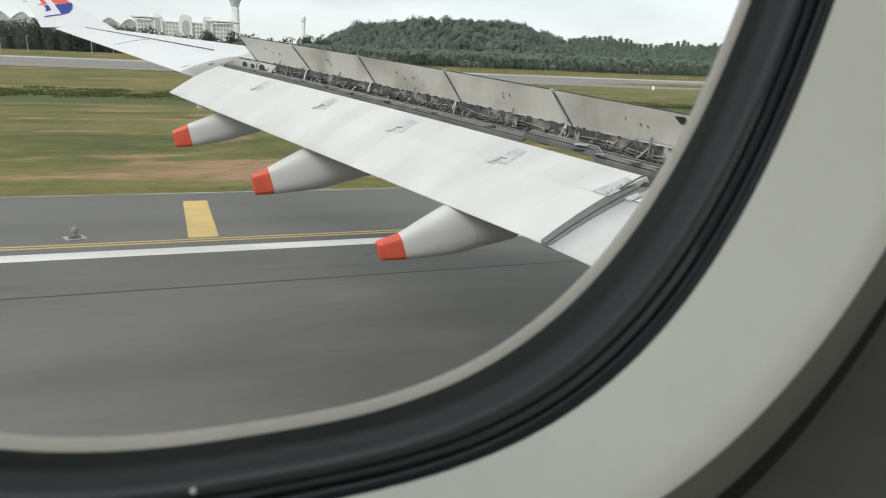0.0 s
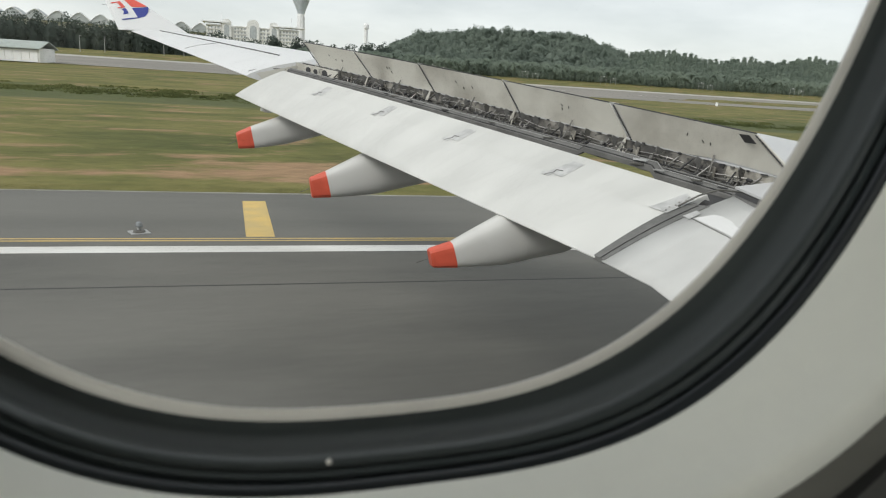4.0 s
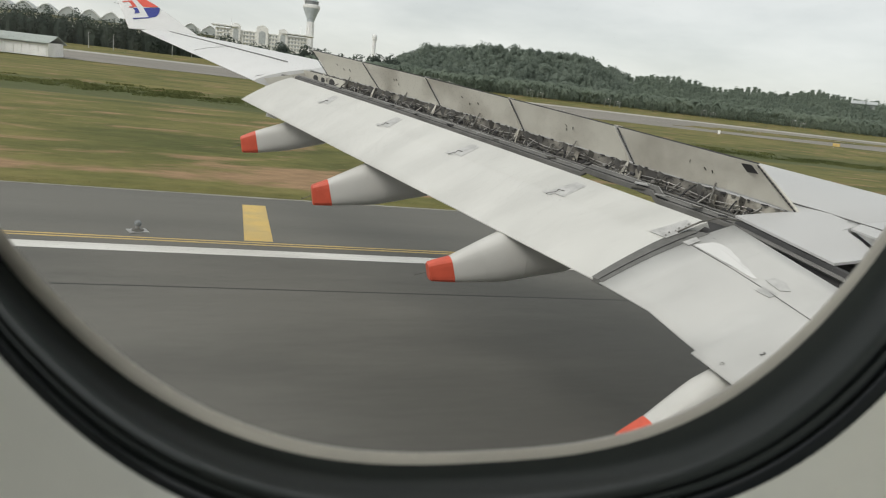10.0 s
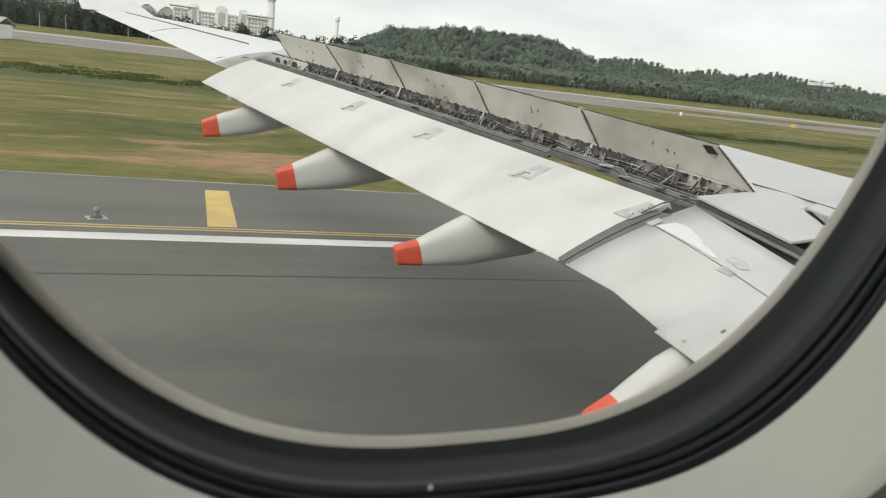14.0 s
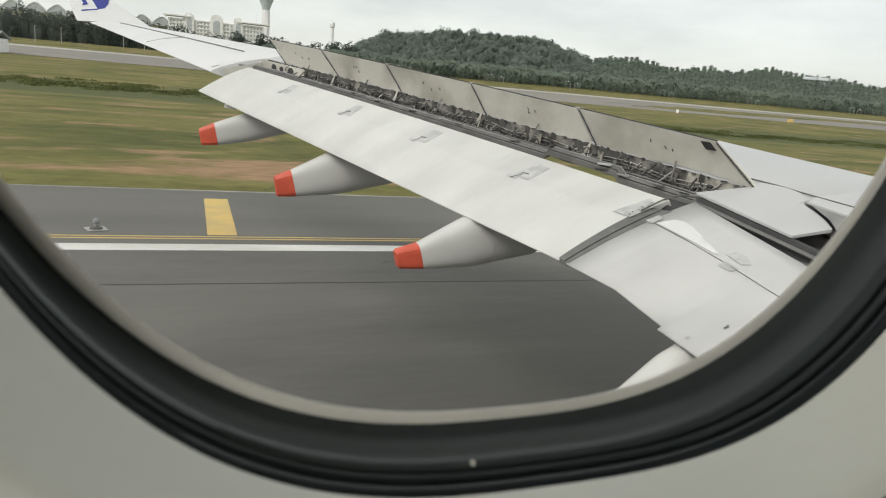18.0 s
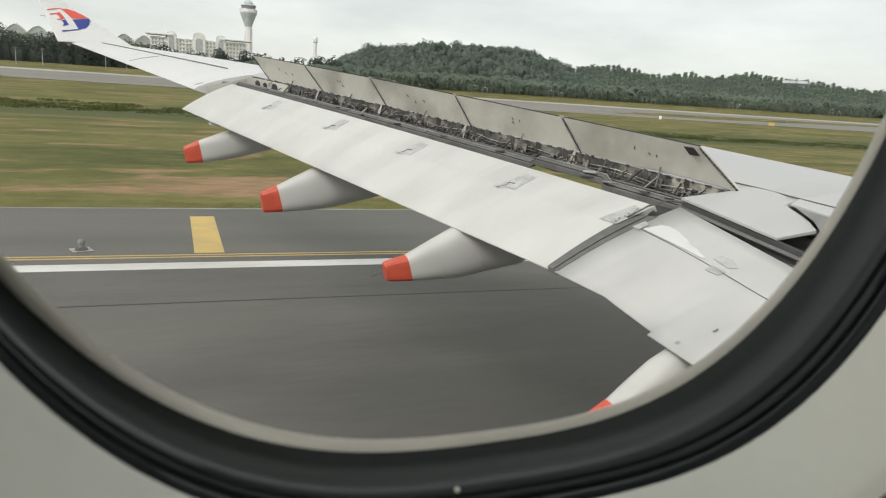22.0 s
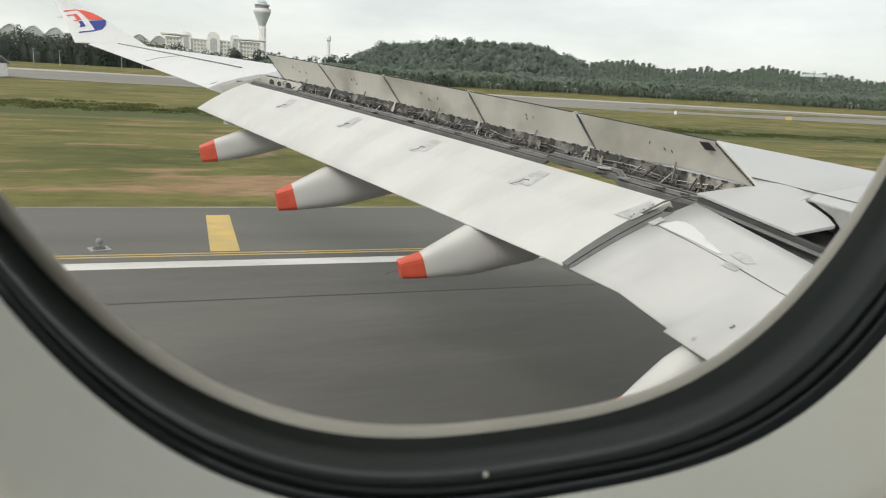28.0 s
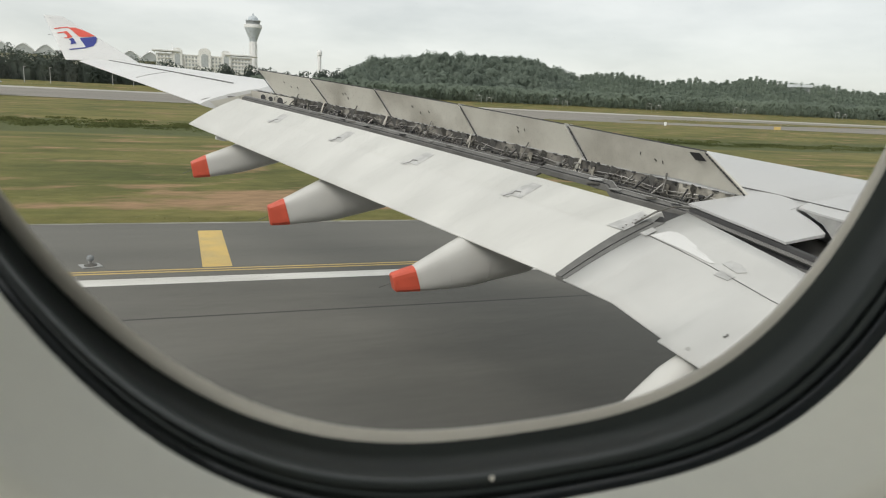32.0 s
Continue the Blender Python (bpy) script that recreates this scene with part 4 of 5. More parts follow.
for k in range(6):
    y = 4.2 + 0.34 * k
    part("rib_bracket", slab([(7.3, y, -1.26 - 0.1 * (6 - y)), (7.9, y, -1.12 - 0.1 * (6 - y)), (7.9, y, -1.5), (7.4, y, -1.55)], 0.03), SHROUD, airliner)


# flap track fairings: grey canoe bodies with a red tail
def fairing(y, rear, edge, meet, belly, width):
    """rear: x, top and bottom of the cut tail; edge: (x, z) of the paint edge above and below; meet: where the upper line
    reaches the flap; belly: two places on the lower line."""
    tail = Vector((meet[0] + 2.1, y, meet[1] + 0.48))
    tops = [edge[0], meet, (tail.x, tail.z + 0.05)]
    lows = [edge[1], belly[0], belly[1], (lerp(belly[1][0], tail.x, 0.6), lerp(belly[1][1], tail.z, 0.5)), (tail.x, tail.z - 0.05)]

    def along(line, f):
        x = lerp(line[0][0], line[-1][0], f)
        return Vector((x, y, float(np.interp(x, [p[0] for p in line], [p[1] for p in line]))))

    def section(top, low, w, e, n=24):
        c, half, pts = (top + low) / 2, (top - low) / 2, []
        for i in range(n):
            ca, sa = math.cos(2 * math.pi * (i + 0.5) / n), math.sin(2 * math.pi * (i + 0.5) / n)
            k = (abs(ca) ** e + abs(sa) ** e) ** (-1 / e)
            pts.append(c + half * (k * sa) + Vector((0, w * k * ca, 0)))
        return pts
    steps = [0, 0.06, 0.12, 0.18, 0.25, 0.32, 0.40, 0.5, 0.6, 0.7, 0.8, 0.9, 1.0]
    body = [section(along(tops, f), along(lows, f), width * lerp(0.55, 1.0, min(1, f / 0.35) ** 0.8) * (1 - 0.75 * max(0, f - 0.5) * 2 * max(0, f - 0.5) * 2), lerp(3.6, 2.1, min(1, f / 0.4))) for f in steps]
    b = bmesh.new()
    add_rings(b, body)
    f_ob = part("flap_track_fairing", b, GREYPAINT, airliner, "smooth grey canoe-shaped flap track fairing", True)
    for f in (0.16, 0.36):
        ring = section(along(tops, f) + Vector((0, 0, 0.002)), along(lows, f) - Vector((0, 0, 0.002)), width * lerp(0.55, 1.0, min(1, f / 0.35) ** 0.8) + 0.002, lerp(3.6, 2.1, min(1, f / 0.4)), 24)
        part("panel_joint", tube(ring[12:] + ring[:1], 0.003, 4), FAINT, f_ob)
    b = bmesh.new()
    e_top, e_low = Vector((edge[0][0], y, edge[0][1])), Vector((edge[1][0], y, edge[1][1]))
    r_top, r_low = Vector((rear[0], y, rear[1])), Vector((rear[0] + 0.05, y, rear[2]))
    rows = [section(e_top.lerp(r_top, f) + Vector((0, 0, 0.004)), e_low.lerp(r_low, f) - Vector((0, 0, 0.004)), width * lerp(0.57, 0.42, f), lerp(3.8, 5.0, f)) for f in (0, 0.3, 0.65, 0.93)]
    rows.append(section(r_top - Vector((0, 0, 0.012)), r_low + Vector((0, 0, 0.012)), width * 0.37, 5.0))
    add_rings(b, rows)
    part("red_tail", b, REDTIP, f_ob, "red painted square-cut tail end")
    part("static_wick", tube([(rear[0], y, lerp(rear[1], rear[2], 0.55)), (rear[0] - 0.16, y, lerp(rear[1], rear[2], 0.75))], 0.006, 5), PIPE, f_ob)


fairing(15.9, (0.16, -1.42, -1.76), ((0.47, -1.27), (0.56, -1.74)), (1.31, -0.94), ((1.20, -1.64), (2.14, -1.38)), 0.25)
fairing(12.4, (1.38, -1.87, -2.22), ((1.66, -1.75), (1.77, -2.21)), (2.36, -1.38), ((2.56, -2.15), (3.75, -1.87)), 0.25)
fairing(8.75, (2.60, -2.28, -2.52), ((2.91, -2.18), (3.01, -2.53)), (3.66, -1.76), ((3.72, -2.51), (4.83, -2.31)), 0.23)
fairing(5.15, (3.58, -2.97, -3.22), ((3.86, -2.80), (3.93, -3.16)), (4.45, -2.33), ((4.60, -3.12), (5.50, -2.92)), 0.23)
# bracket between flap and outermost fairing
part("flap_bracket", slab([(0.70, 16.25, -0.945), (0.90, 16.2, -0.80), (1.10, 16.2, -0.83), (0.92, 16.2, -0.985)], 0.2), FLAP, airliner)

# winglet
def winglet_pt(u, v, side=0.0):
    """u: chord from trailing to leading edge, v: height from root to tip."""
    a = Vector((-3.55, 26.72, 0.98)).lerp(Vector((-4.22, 27.45, 2.43)), v)
    b = Vector((-1.30, 26.66, 1.02)).lerp(Vector((-3.66, 27.45, 2.43)), v ** 0.8)
    p = a.lerp(b, u)
    return p + Vector((0, -1, 0.45)) * side


bm = bmesh.new()
rows = []
for i in range(9):
    v = i / 8
    th = lerp(0.10, 0.03, v)
    top = [winglet_pt(u, v, th * 0.5 * (1 - (2 * u - 1) ** 2) ** 0.7) for u in (0, 0.1, 0.25, 0.5, 0.75, 0.9, 1)]
    low = [winglet_pt(u, v, -th * 0.5 * (1 - (2 * u - 1) ** 2) ** 0.7 - 0.004) for u in (1, 0.9, 0.75, 0.5, 0.25, 0.1, 0)]
    rows.append(top + low)
add_rings(bm, rows)
winglet = part("winglet", bm, TIPWHITE, airliner, "white upswept winglet with a red and blue emblem", True)


def decal(name, uv, mat, label):
    b = bmesh.new()
    f = lambda u, v: winglet_pt(u, v, lerp(0.10, 0.03, v) * 0.5 + 0.006)
    hi = [b.verts.new(f(u, v)) for u, v in uv]
    lo = [b.verts.new(f(u, v) + Vector((0, 0.006, -0.003))) for u, v in uv]
    b.faces.new(hi)
    for i in range(len(uv)):
        j = (i + 1) % len(uv)
        b.faces.new((hi[i], hi[j], lo[j], lo[i]))
    part(name, b, mat, winglet, label)


decal("emblem_red", [(0.555, 0.707), (0.77, 0.703), (0.91, 0.646), (0.97, 0.559), (0.99, 0.492), (0.831, 0.482), (0.663, 0.479), (0.583, 0.488), (0.591, 0.573), (0.593, 0.652)], LOGORED, "red half of the emblem")
decal("emblem_blue", [(0.564, 0.461), (0.704, 0.465), (0.87, 0.468), (0.99, 0.483), (0.951, 0.445), (0.792, 0.348), (0.635, 0.271), (0.475, 0.24), (0.516, 0.346)], LOGOBLUE, "blue half of the emblem")
decal("emblem_stripe", [(0.289, 0.608), (0.426, 0.624), (0.435, 0.544), (0.422, 0.482), (0.313, 0.467), (0.322, 0.551)], LOGORED, "slanted red stripe of the emblem")
decal("emblem_stripe", [(0.299, 0.445), (0.412, 0.461), (0.379, 0.345), (0.24, 0.322), (0.304, 0.384)], LOGOBLUE, "slanted blue stripe of the emblem")
decal("emblem_line", [(0.128, 0.695), (0.603, 0.726), (0.595, 0.706), (0.122, 0.673)], LOGORED, "thin red emblem line")
decal("emblem_line", [(0.132, 0.595), (0.302, 0.61), (0.294, 0.588), (0.127, 0.573)], LOGORED, "thin red emblem line")
decal("emblem_line", [(0.222, 0.481), (0.333, 0.48), (0.324, 0.459), (0.216, 0.459)], LOGORED, "thin red emblem line")
decal("emblem_line", [(0.158, 0.224), (0.487, 0.257), (0.471, 0.234), (0.153, 0.202)], LOGOBLUE, "thin blue emblem line")
for v in (0.55, 0.2):
    p = winglet_pt(0, v)
    part("static_wick", tube([p, p + Vector((-0.16, 0, 0.01))], 0.006, 5), PIPE, winglet)
for y in (25.0, 25.5, 26.0):
    p = wing_te(y)
    part("static_wick", tube([p, p + Vector((-0.16, 0, -0.01))], 0.006, 5), PIPE, tipwing)
# small fasteners on the wing skin
for i in range(10):
    b = bmesh.new()
    add_revolve(b, [(0.03, -0.01), (0.03, 0.006), (0.012, 0.009)], 8, on_wing(7.6 + 0.9 * i, 0.10 + 0.05 * (i % 3)))
    part("fastener", b, METAL, wing)

# skin joint running inboard from the spoiler corner
part("panel_gap", tube([(7.114, 7.369, -0.909), (7.235, 6.985, -0.94), (7.305, 6.586, -0.978), (7.40, 6.2, -1.015), (7.52, 5.8, -1.055)], 0.010, 4), SHROUD, wing)
# gap between the outer flap's end and the fixed wing
part("flap_end_gap", tube([(0.46, 17.62, -0.10), (0.587, 17.6, -0.061), (0.85, 17.5, -0.014), (1.15, 17.4, 0.0), (1.35, 17.36, 0.0)], 0.012, 5, (0.004, 0.010, 0.016, 0.016, 0.008)), SHROUD, airliner)

# ---- fuselage and cabin ----
CX, CZ, WA, WB = 0.0440, 0.1220, 0.1018, 0.2024
SEG = 300
# depth, growth across and upward, squareness, shift forward: pane lip, outer edge of the rubber, crest of the reveal
SHAPE = [(0.1915, 0.0023, 0.0023, 2.673, 0.0), (0.1757, -0.0017, 0.0059, 2.918, 0.0025), (0.1607, 0.0118, 0.0097, 2.80, 0.0041)]


def window_ring(grow, y, at=None):
    """The window's rounded outline at depth y, grown by some metres; at: the depth whose shape it takes."""
    d = y if at is None else at
    gx, gz, n, shift = (float(np.interp(-d, [-r[0] for r in SHAPE], [r[i] for r in SHAPE])) for i in (1, 2, 3, 4))
    pts = []
    for i in range(SEG):
        a = 2 * math.pi * i / SEG
        c, s = math.cos(a), math.sin(a)
        r = (abs(c) ** n + abs(s) ** n) ** (-1 / n)
        pts.append(Vector((CX + shift + (WA + gx + grow) * r * c, y, CZ + (WB + gz + grow) * r * s)))
    return pts


def loft(specs, name, mat, parent, label=""):
    b = bmesh.new()
    add_rings(b, [window_ring(*q) for q in specs], caps=False)
    return part(name, b, mat, parent, label, True)


def rubber(rows):
    """Rows of (share of the way from lip to reveal, depth of relief)."""
    return [(g, lerp(SHAPE[0][0], SHAPE[1][0], f)) for f, g in rows]


window = thing("window_1", (CX, 0.17, CZ), "oval cabin window with a dark rubber gasket and pale surround", "window", kind="structure")
window.location = (0, 0, 0)
loft([(0.0137, 0.1945), (0.0, 0.1926), (-0.0017, 0.1916), (-0.0019, 0.1911), (-0.0016, 0.1907), (-0.0008, 0.1906), (0.0, 0.1908), (0.0004, 0.1915)], "pane_lip", LIP, window, "pale thin lip round the pane")
loft(rubber([(0.0, 0.0003), (0.05, 0.0010), (0.15, 0.0015), (0.30, 0.0014), (0.42, 0.0009), (0.52, 0.0003), (0.60, 0.0), (0.645, 0.0002), (0.665, 0.0012), (0.69, 0.0022), (0.72, 0.0024), (0.735, 0.0010), (0.755, 0.0001), (0.775, 0.0002), (0.79, 0.0014), (0.80, 0.0024)]), "gasket", GASKET, window, "dark grey-green rubber gasket")
loft(rubber([(0.795, 0.0024), (0.82, 0.0014), (0.87, 0.0004), (0.93, 0.0), (0.975, 0.0003), (1.0, 0.0014)]), "gasket_bead", BEAD, window, "glossy black rubber bead")
CREST = SHAPE[2][0]
loft([(0.0014, 0.1757), (0.0002, 0.1752), (0.0, 0.1740), (0.0, 0.1715), (0.0, 0.1690), (0.0, 0.1660), (0.0, 0.1632), (-0.0002, 0.1616), (0.0002, 0.1605, CREST), (0.0012, 0.1601, CREST), (0.0040, 0.1601, CREST), (0.0050, 0.1603, CREST)], "bezel", BEZEL, window, "pale grey moulded window surround")
# two darkening rings imitate the surround rolling away into shade
loft([(0.0048, 0.1602, CREST), (0.009, 0.1607, CREST), (0.012, 0.1616, CREST), (0.0145, 0.1626, CREST)], "shade_ring_grey", ROLLSHADE, window, "grey ring painting the first shade beyond the surround")
loft([(0.0143, 0.1625, CREST), (0.019, 0.1648, CREST), (0.025, 0.1682, CREST), (0.031, 0.1724, CREST), (0.035, 0.1780, CREST), (0.036, 0.186, CREST)], "shade_ring_black", RINGSHADE, window, "black ring painting the deep shade beyond the surround")
# a pale speck stuck on the gasket
b = bmesh.new()
bmesh.ops.create_icosphere(b, subdivisions=2, radius=0.0005, matrix=Matrix.Translation((0.0345, 0.1814, -0.0849)))
part("speck", b, LIP, window, "tiny pale speck")
# clear pane
b = bmesh.new()
rings = [window_ring(0.010, 0.1940), window_ring(0.010, 0.1960)]
add_rings(b, rings)
glass = bpy.data.materials.new("window_acrylic")
glass.use_nodes = True
gn, gl = glass.node_tree.nodes, glass.node_tree.links
gn.clear()
g_out, g_tr, g_gl, g_mix, g_fr = (gn.new(t) for t in ("ShaderNodeOutputMaterial", "ShaderNodeBsdfTransparent", "ShaderNodeBsdfGlossy", "ShaderNodeMixShader", "ShaderNodeFresnel"))
g_tr.inputs["Color"].default_value = (0.985, 0.99, 0.985, 1)
g_gl.inputs["Roughness"].default_value = 0.05
g_fr.inputs["IOR"].default_value = 1.03
gl.new(g_fr.outputs["Fac"], g_mix.inputs["Fac"])
gl.new(g_tr.outputs["BSDF"], g_mix.inputs[1])
gl.new(g_gl.outputs["BSDF"], g_mix.inputs[2])
gl.new(g_mix.outputs["Shader"], g_out.inputs["Surface"])
pane = part("pane", b, glass, window, "clear acrylic window pane")
pane.visible_shadow = False


def plate_with_hole(name, y0, y1, grow, x0, x1, z0, z1, mat, parent):
    """A wall plate from y0 to y1 with the window's opening through it."""
    b = bmesh.new()

    def square():
        pts = []
        for i in range(SEG):
            a = 2 * math.pi * i / SEG
            c, s = math.cos(a), math.sin(a)
            k = min((x1 - CX) / c if c > 1e-6 else 1e9, (x0 - CX) / c if c < -1e-6 else 1e9, (z1 - CZ) / s if s > 1e-6 else 1e9, (z0 - CZ) / s if s < -1e-6 else 1e9)
            pts.append((CX + k * c, CZ + k * s))
        return pts
    sq = square()
    rings = [window_ring(grow, y1, 0.1607), window_ring(grow, y0, 0.1607), [Vector((x, y0, z)) for x, z in sq], [Vector((x, y1, z)) for x, z in sq]]
    rows = add_rings(b, rings, caps=False)
    for i in range(SEG):
        j = (i + 1) % SEG
        b.faces.new((rows[3][i], rows[3][j], rows[0][j], rows[0][i]))
    return part(name, b, mat, parent)


wall = thing("wall_window_side", (0, 0, 0), "moulded cabin side wall with the window opening, lining darkened as shade", "wall", kind="structure")
# darker copy of the cabin lining, with the cabin's shade in its colour
plate_with_hole("lining", 0.1570, 0.186, 0.0365, -3.0, 3.0, -0.22, 0.46, WALLSHADE, wall)
plate_with_hole("outer_skin", 0.199, 0.204, 0.008, -3.0, 3.0, -0.21, 0.45, WHITE, wall)
# barrel of the fuselage round the cabin, open where the window band is
b = bmesh.new()
rows_o, rows_i = [], []
angs = [7.2 + (360 - 14.4) * i / 60 for i in range(61)]
for x in (-3.0, 0.0, 3.0):
    rows_o.append([b.verts.new((x, -2.62 + 2.83 * math.cos(radians(a)), 0.12 + 2.83 * math.sin(radians(a)))) for a in angs])
    rows_i.append([b.verts.new((x, -2.62 + 2.76 * math.cos(radians(a)), 0.12 + 2.76 * math.sin(radians(a)))) for a in angs])
for rows, flip in ((rows_o, 0), (rows_i, 1)):
    for r1, r2 in zip(rows, rows[1:]):
        for i in range(60):
            b.faces.new((r1[i], r1[i + 1], r2[i + 1], r2[i]))
for rows in ((rows_o[0], rows_i[0]), (rows_o[-1], rows_i[-1])):
    for i in range(60):
        b.faces.new((rows[0][i], rows[0][i + 1], rows[1][i + 1], rows[1][i]))
part("fuselage_barrel", b, LINING, airliner, "white fuselage barrel round the cabin")
# the hull ahead of and behind the cabin
def hull(profile):
    b = bmesh.new()
    add_rings(b, [[(x, -2.62 + r * math.cos(2 * math.pi * i / 48), 0.12 + up + r * math.sin(2 * math.pi * i / 48)) for i in range(48)] for x, r, up in profile])
    return part("fuselage_section", b, WHITE, airliner, "plain white fuselage section", True)


hull([(3.035, 2.83, 0), (12, 2.83, 0), (22, 2.83, 0), (26, 2.65, -0.1), (29, 2.1, -0.35), (30.8, 1.2, -0.6), (31.4, 0.3, -0.75)])
hull([(-3.035, 2.83, 0), (-10, 2.83, 0), (-16, 2.7, 0.12), (-22, 2.1, 0.65), (-28, 1.2, 1.3), (-31, 0.4, 1.7)])
for x in (-3.0, 3.0):
    b = bmesh.new()
    add_rings(b, [[(x + dx, -2.62 + 2.84 * math.cos(2 * math.pi * i / 48), 0.12 + 2.84 * math.sin(2 * math.pi * i / 48)) for i in range(48)] for dx in (-0.03, 0.03)])
    tagged(mesh_object("wall_bulkhead", b, LINING), "plain pale cabin partition", "wall", kind="structure")
tagged(mesh_object("floor", box((0, -2.62, -1.05), (5.9, 5.0, 0.06)), CARPET), "dark blue cabin carpet", "floor", kind="structure")

# unseen window frames, added across the cabin to go with the fill lamp
for x in (-1.6, -0.8, 0.0, 0.8, 1.6):
    across = thing("window_2", (x, -5.30, 0.12), "oval window frame added across the aisle, out of view", "window", "windows across the cabin", "structure")
    b = bmesh.new()
    add_rings(b, [[(g * 0.13 * math.cos(2 * math.pi * i / 32), dy, g * 0.18 * math.sin(2 * math.pi * i / 32)) for i in range(32)] for g, dy in ((1.0, 0.0), (1.15, 0.05), (1.35, 0.06), (1.45, 0.02))], caps=False)
    part("frame", b, BEZEL, across, "", True)
# added fill lamp, set to one side to brighten the window surround
lamp = new("surround_fill_light", bpy.data.lights.new("surround_fill_light", "AREA"))
lamp.data.shape, lamp.data.size, lamp.data.size_y, lamp.data.energy, lamp.data.color = "RECTANGLE", 2.8, 0.32, CABIN_FILL, (0.98, 1.0, 0.94)
lamp.matrix_world = look((-1.5, -5.2, 0.12), (-0.4, 0.0, 0.12))

# ---- far side of the airfield ----
def ground_at(v):
    return terrain(v.x, v.y)


# control tower
p = spot(5.5, 1000)
base = ground_at(p) - 1
tower = thing("control_tower", (p.x, p.y, base), "tall white control tower with a flared grey cab", "control tower")


def turned(name, profile, mat, parent, at=(0, 0, 0), seg=24, label=""):
    b = bmesh.new()
    add_revolve(b, profile, seg, at)
    return part(name, b, mat, parent, label)


turned("shaft", [(5.6, 0), (5.0, 30), (4.6, 70)], TOWERWHITE, tower, label="slender white shaft")
turned("flare", [(4.6, 69.5), (6.0, 74), (9.2, 82), (11.2, 87)], TOWERGREY, tower, label="grey flared underside of the cab")
turned("cab_wall", [(11.2, 87), (11.6, 88), (11.6, 91.5), (9.5, 92)], TOWERWHITE, tower)
turned("cab_window", [(9.0, 92), (9.6, 96), (9.6, 96.2)], WINDOWDARK, tower, label="dark band of cab windows")
turned("roof", [(10.2, 96.2), (10.2, 97.2), (6.5, 98), (6.3, 100.5), (4.2, 102.5), (1.5, 103.5), (0.3, 107)], TOWERGREY, tower, label="stepped grey roof")
for k in range(10):
    a = 2 * math.pi * k / 10
    part("shaft_rib", box((4.9 * math.cos(a), 4.9 * math.sin(a), 34), (0.5, 0.5, 66), math.degrees(a)), TOWERWHITE, tower)

# second, slim tower by the hill
p = spot(10.6, 900)
slim = thing("water_tower", (p.x, p.y, ground_at(p) - 1), "slim white tower above the trees", "tower")
turned("shaft", [(2.4, 0), (2.2, 50)], TOWERWHITE, slim, seg=14)
turned("head", [(2.6, 50), (3.2, 51), (3.2, 55), (2.2, 57)], TOWERWHITE, slim, seg=14)

# long cream terminal building
p = spot(1.9, 930)
hall = thing("terminal_building", (p.x, p.y, ground_at(p) + 22), "long cream terminal building with arched gateways", "building")
hall.rotation_euler = (0, 0, radians(-3))
hall.scale = (0.9, 0.9, 0.86)
part("wall", box((0, 0, 0), (124, 18, 48)), BUILDING, hall, "cream facade")
part("roof_terrace", box((-50, -1, 27.5), (34, 26, 1.6)), TOWERWHITE, hall)
part("roof_terrace", box((48, -1, 27.0), (44, 26, 1.6)), TOWERWHITE, hall)
for x in (-64, -57, -50, -43, -36, 34, 42, 50, 58, 66):
    part("roof_column", box((x, -10, 25.5), (0.9, 0.9, 3.4)), TOWERWHITE, hall)
for x0, w in ((-35, 12), (0, 16), (28, 12)):
    b = bmesh.new()
    add_box(b, (x0, -2, 14), (w, 20, 28))
    pr = [(w / 2 * math.cos(math.pi * k / 12), 28 + w * 0.35 * math.sin(math.pi * k / 12)) for k in range(13)]
    add_rings(b, [[(x0 + a, y, z) for a, z in pr] for y in (-12, 8)])
    part("gate_tower", b, BUILDING, hall, "tall arched gateway block")
    b = bmesh.new()
    pr = [(w * 0.28, 8)] + [(w * 0.28 * math.cos(math.pi * k / 10), 22 + w * 0.22 * math.sin(math.pi * k / 10)) for k in range(11)] + [(-w * 0.28, 8)]
    add_rings(b, [[(x0 + a, y, z) for a, z in pr] for y in (-12.3, -11.8)])
    part("arch_window", b, WINDOWPALE, hall, "tall arched window")
for x in (-42, 52):
    part("mast", tube([(x, 0, 24), (x, 0, 40)], 0.5, 6, (0.6, 0.25)), TOWERWHITE, hall)
wb = bmesh.new()
add_box(wb, (0, 0, 0), (2.2, 0.4, 2.6))
w_mesh = bpy.data.meshes.new("far_window")
wb.to_mesh(w_mesh)
wb.free()
w_mesh.materials.append(WINDOWPALE)
for i in range(28):
    for j in range(4):
        x = -59 + i * 4.35
        if any(abs(x - c) < w / 2 + 1 for c, w in ((-35, 12), (0, 16), (28, 12))):
            continue
        o = new("window", w_mesh)
        o.parent = hall
        o.location = (x, -9.05, 4.5 + j * 5.2)
for k in range(4):
    part("balcony", box((0, -9.7, 7.2 + 5.2 * k), (124, 1.6, 0.9)), BUILDING, hall)
for k in range(15):
    part("pilaster", box((-60 + 8.6 * k, -9.8, 10), (1.2, 1.4, 28)), BUILDING, hall)

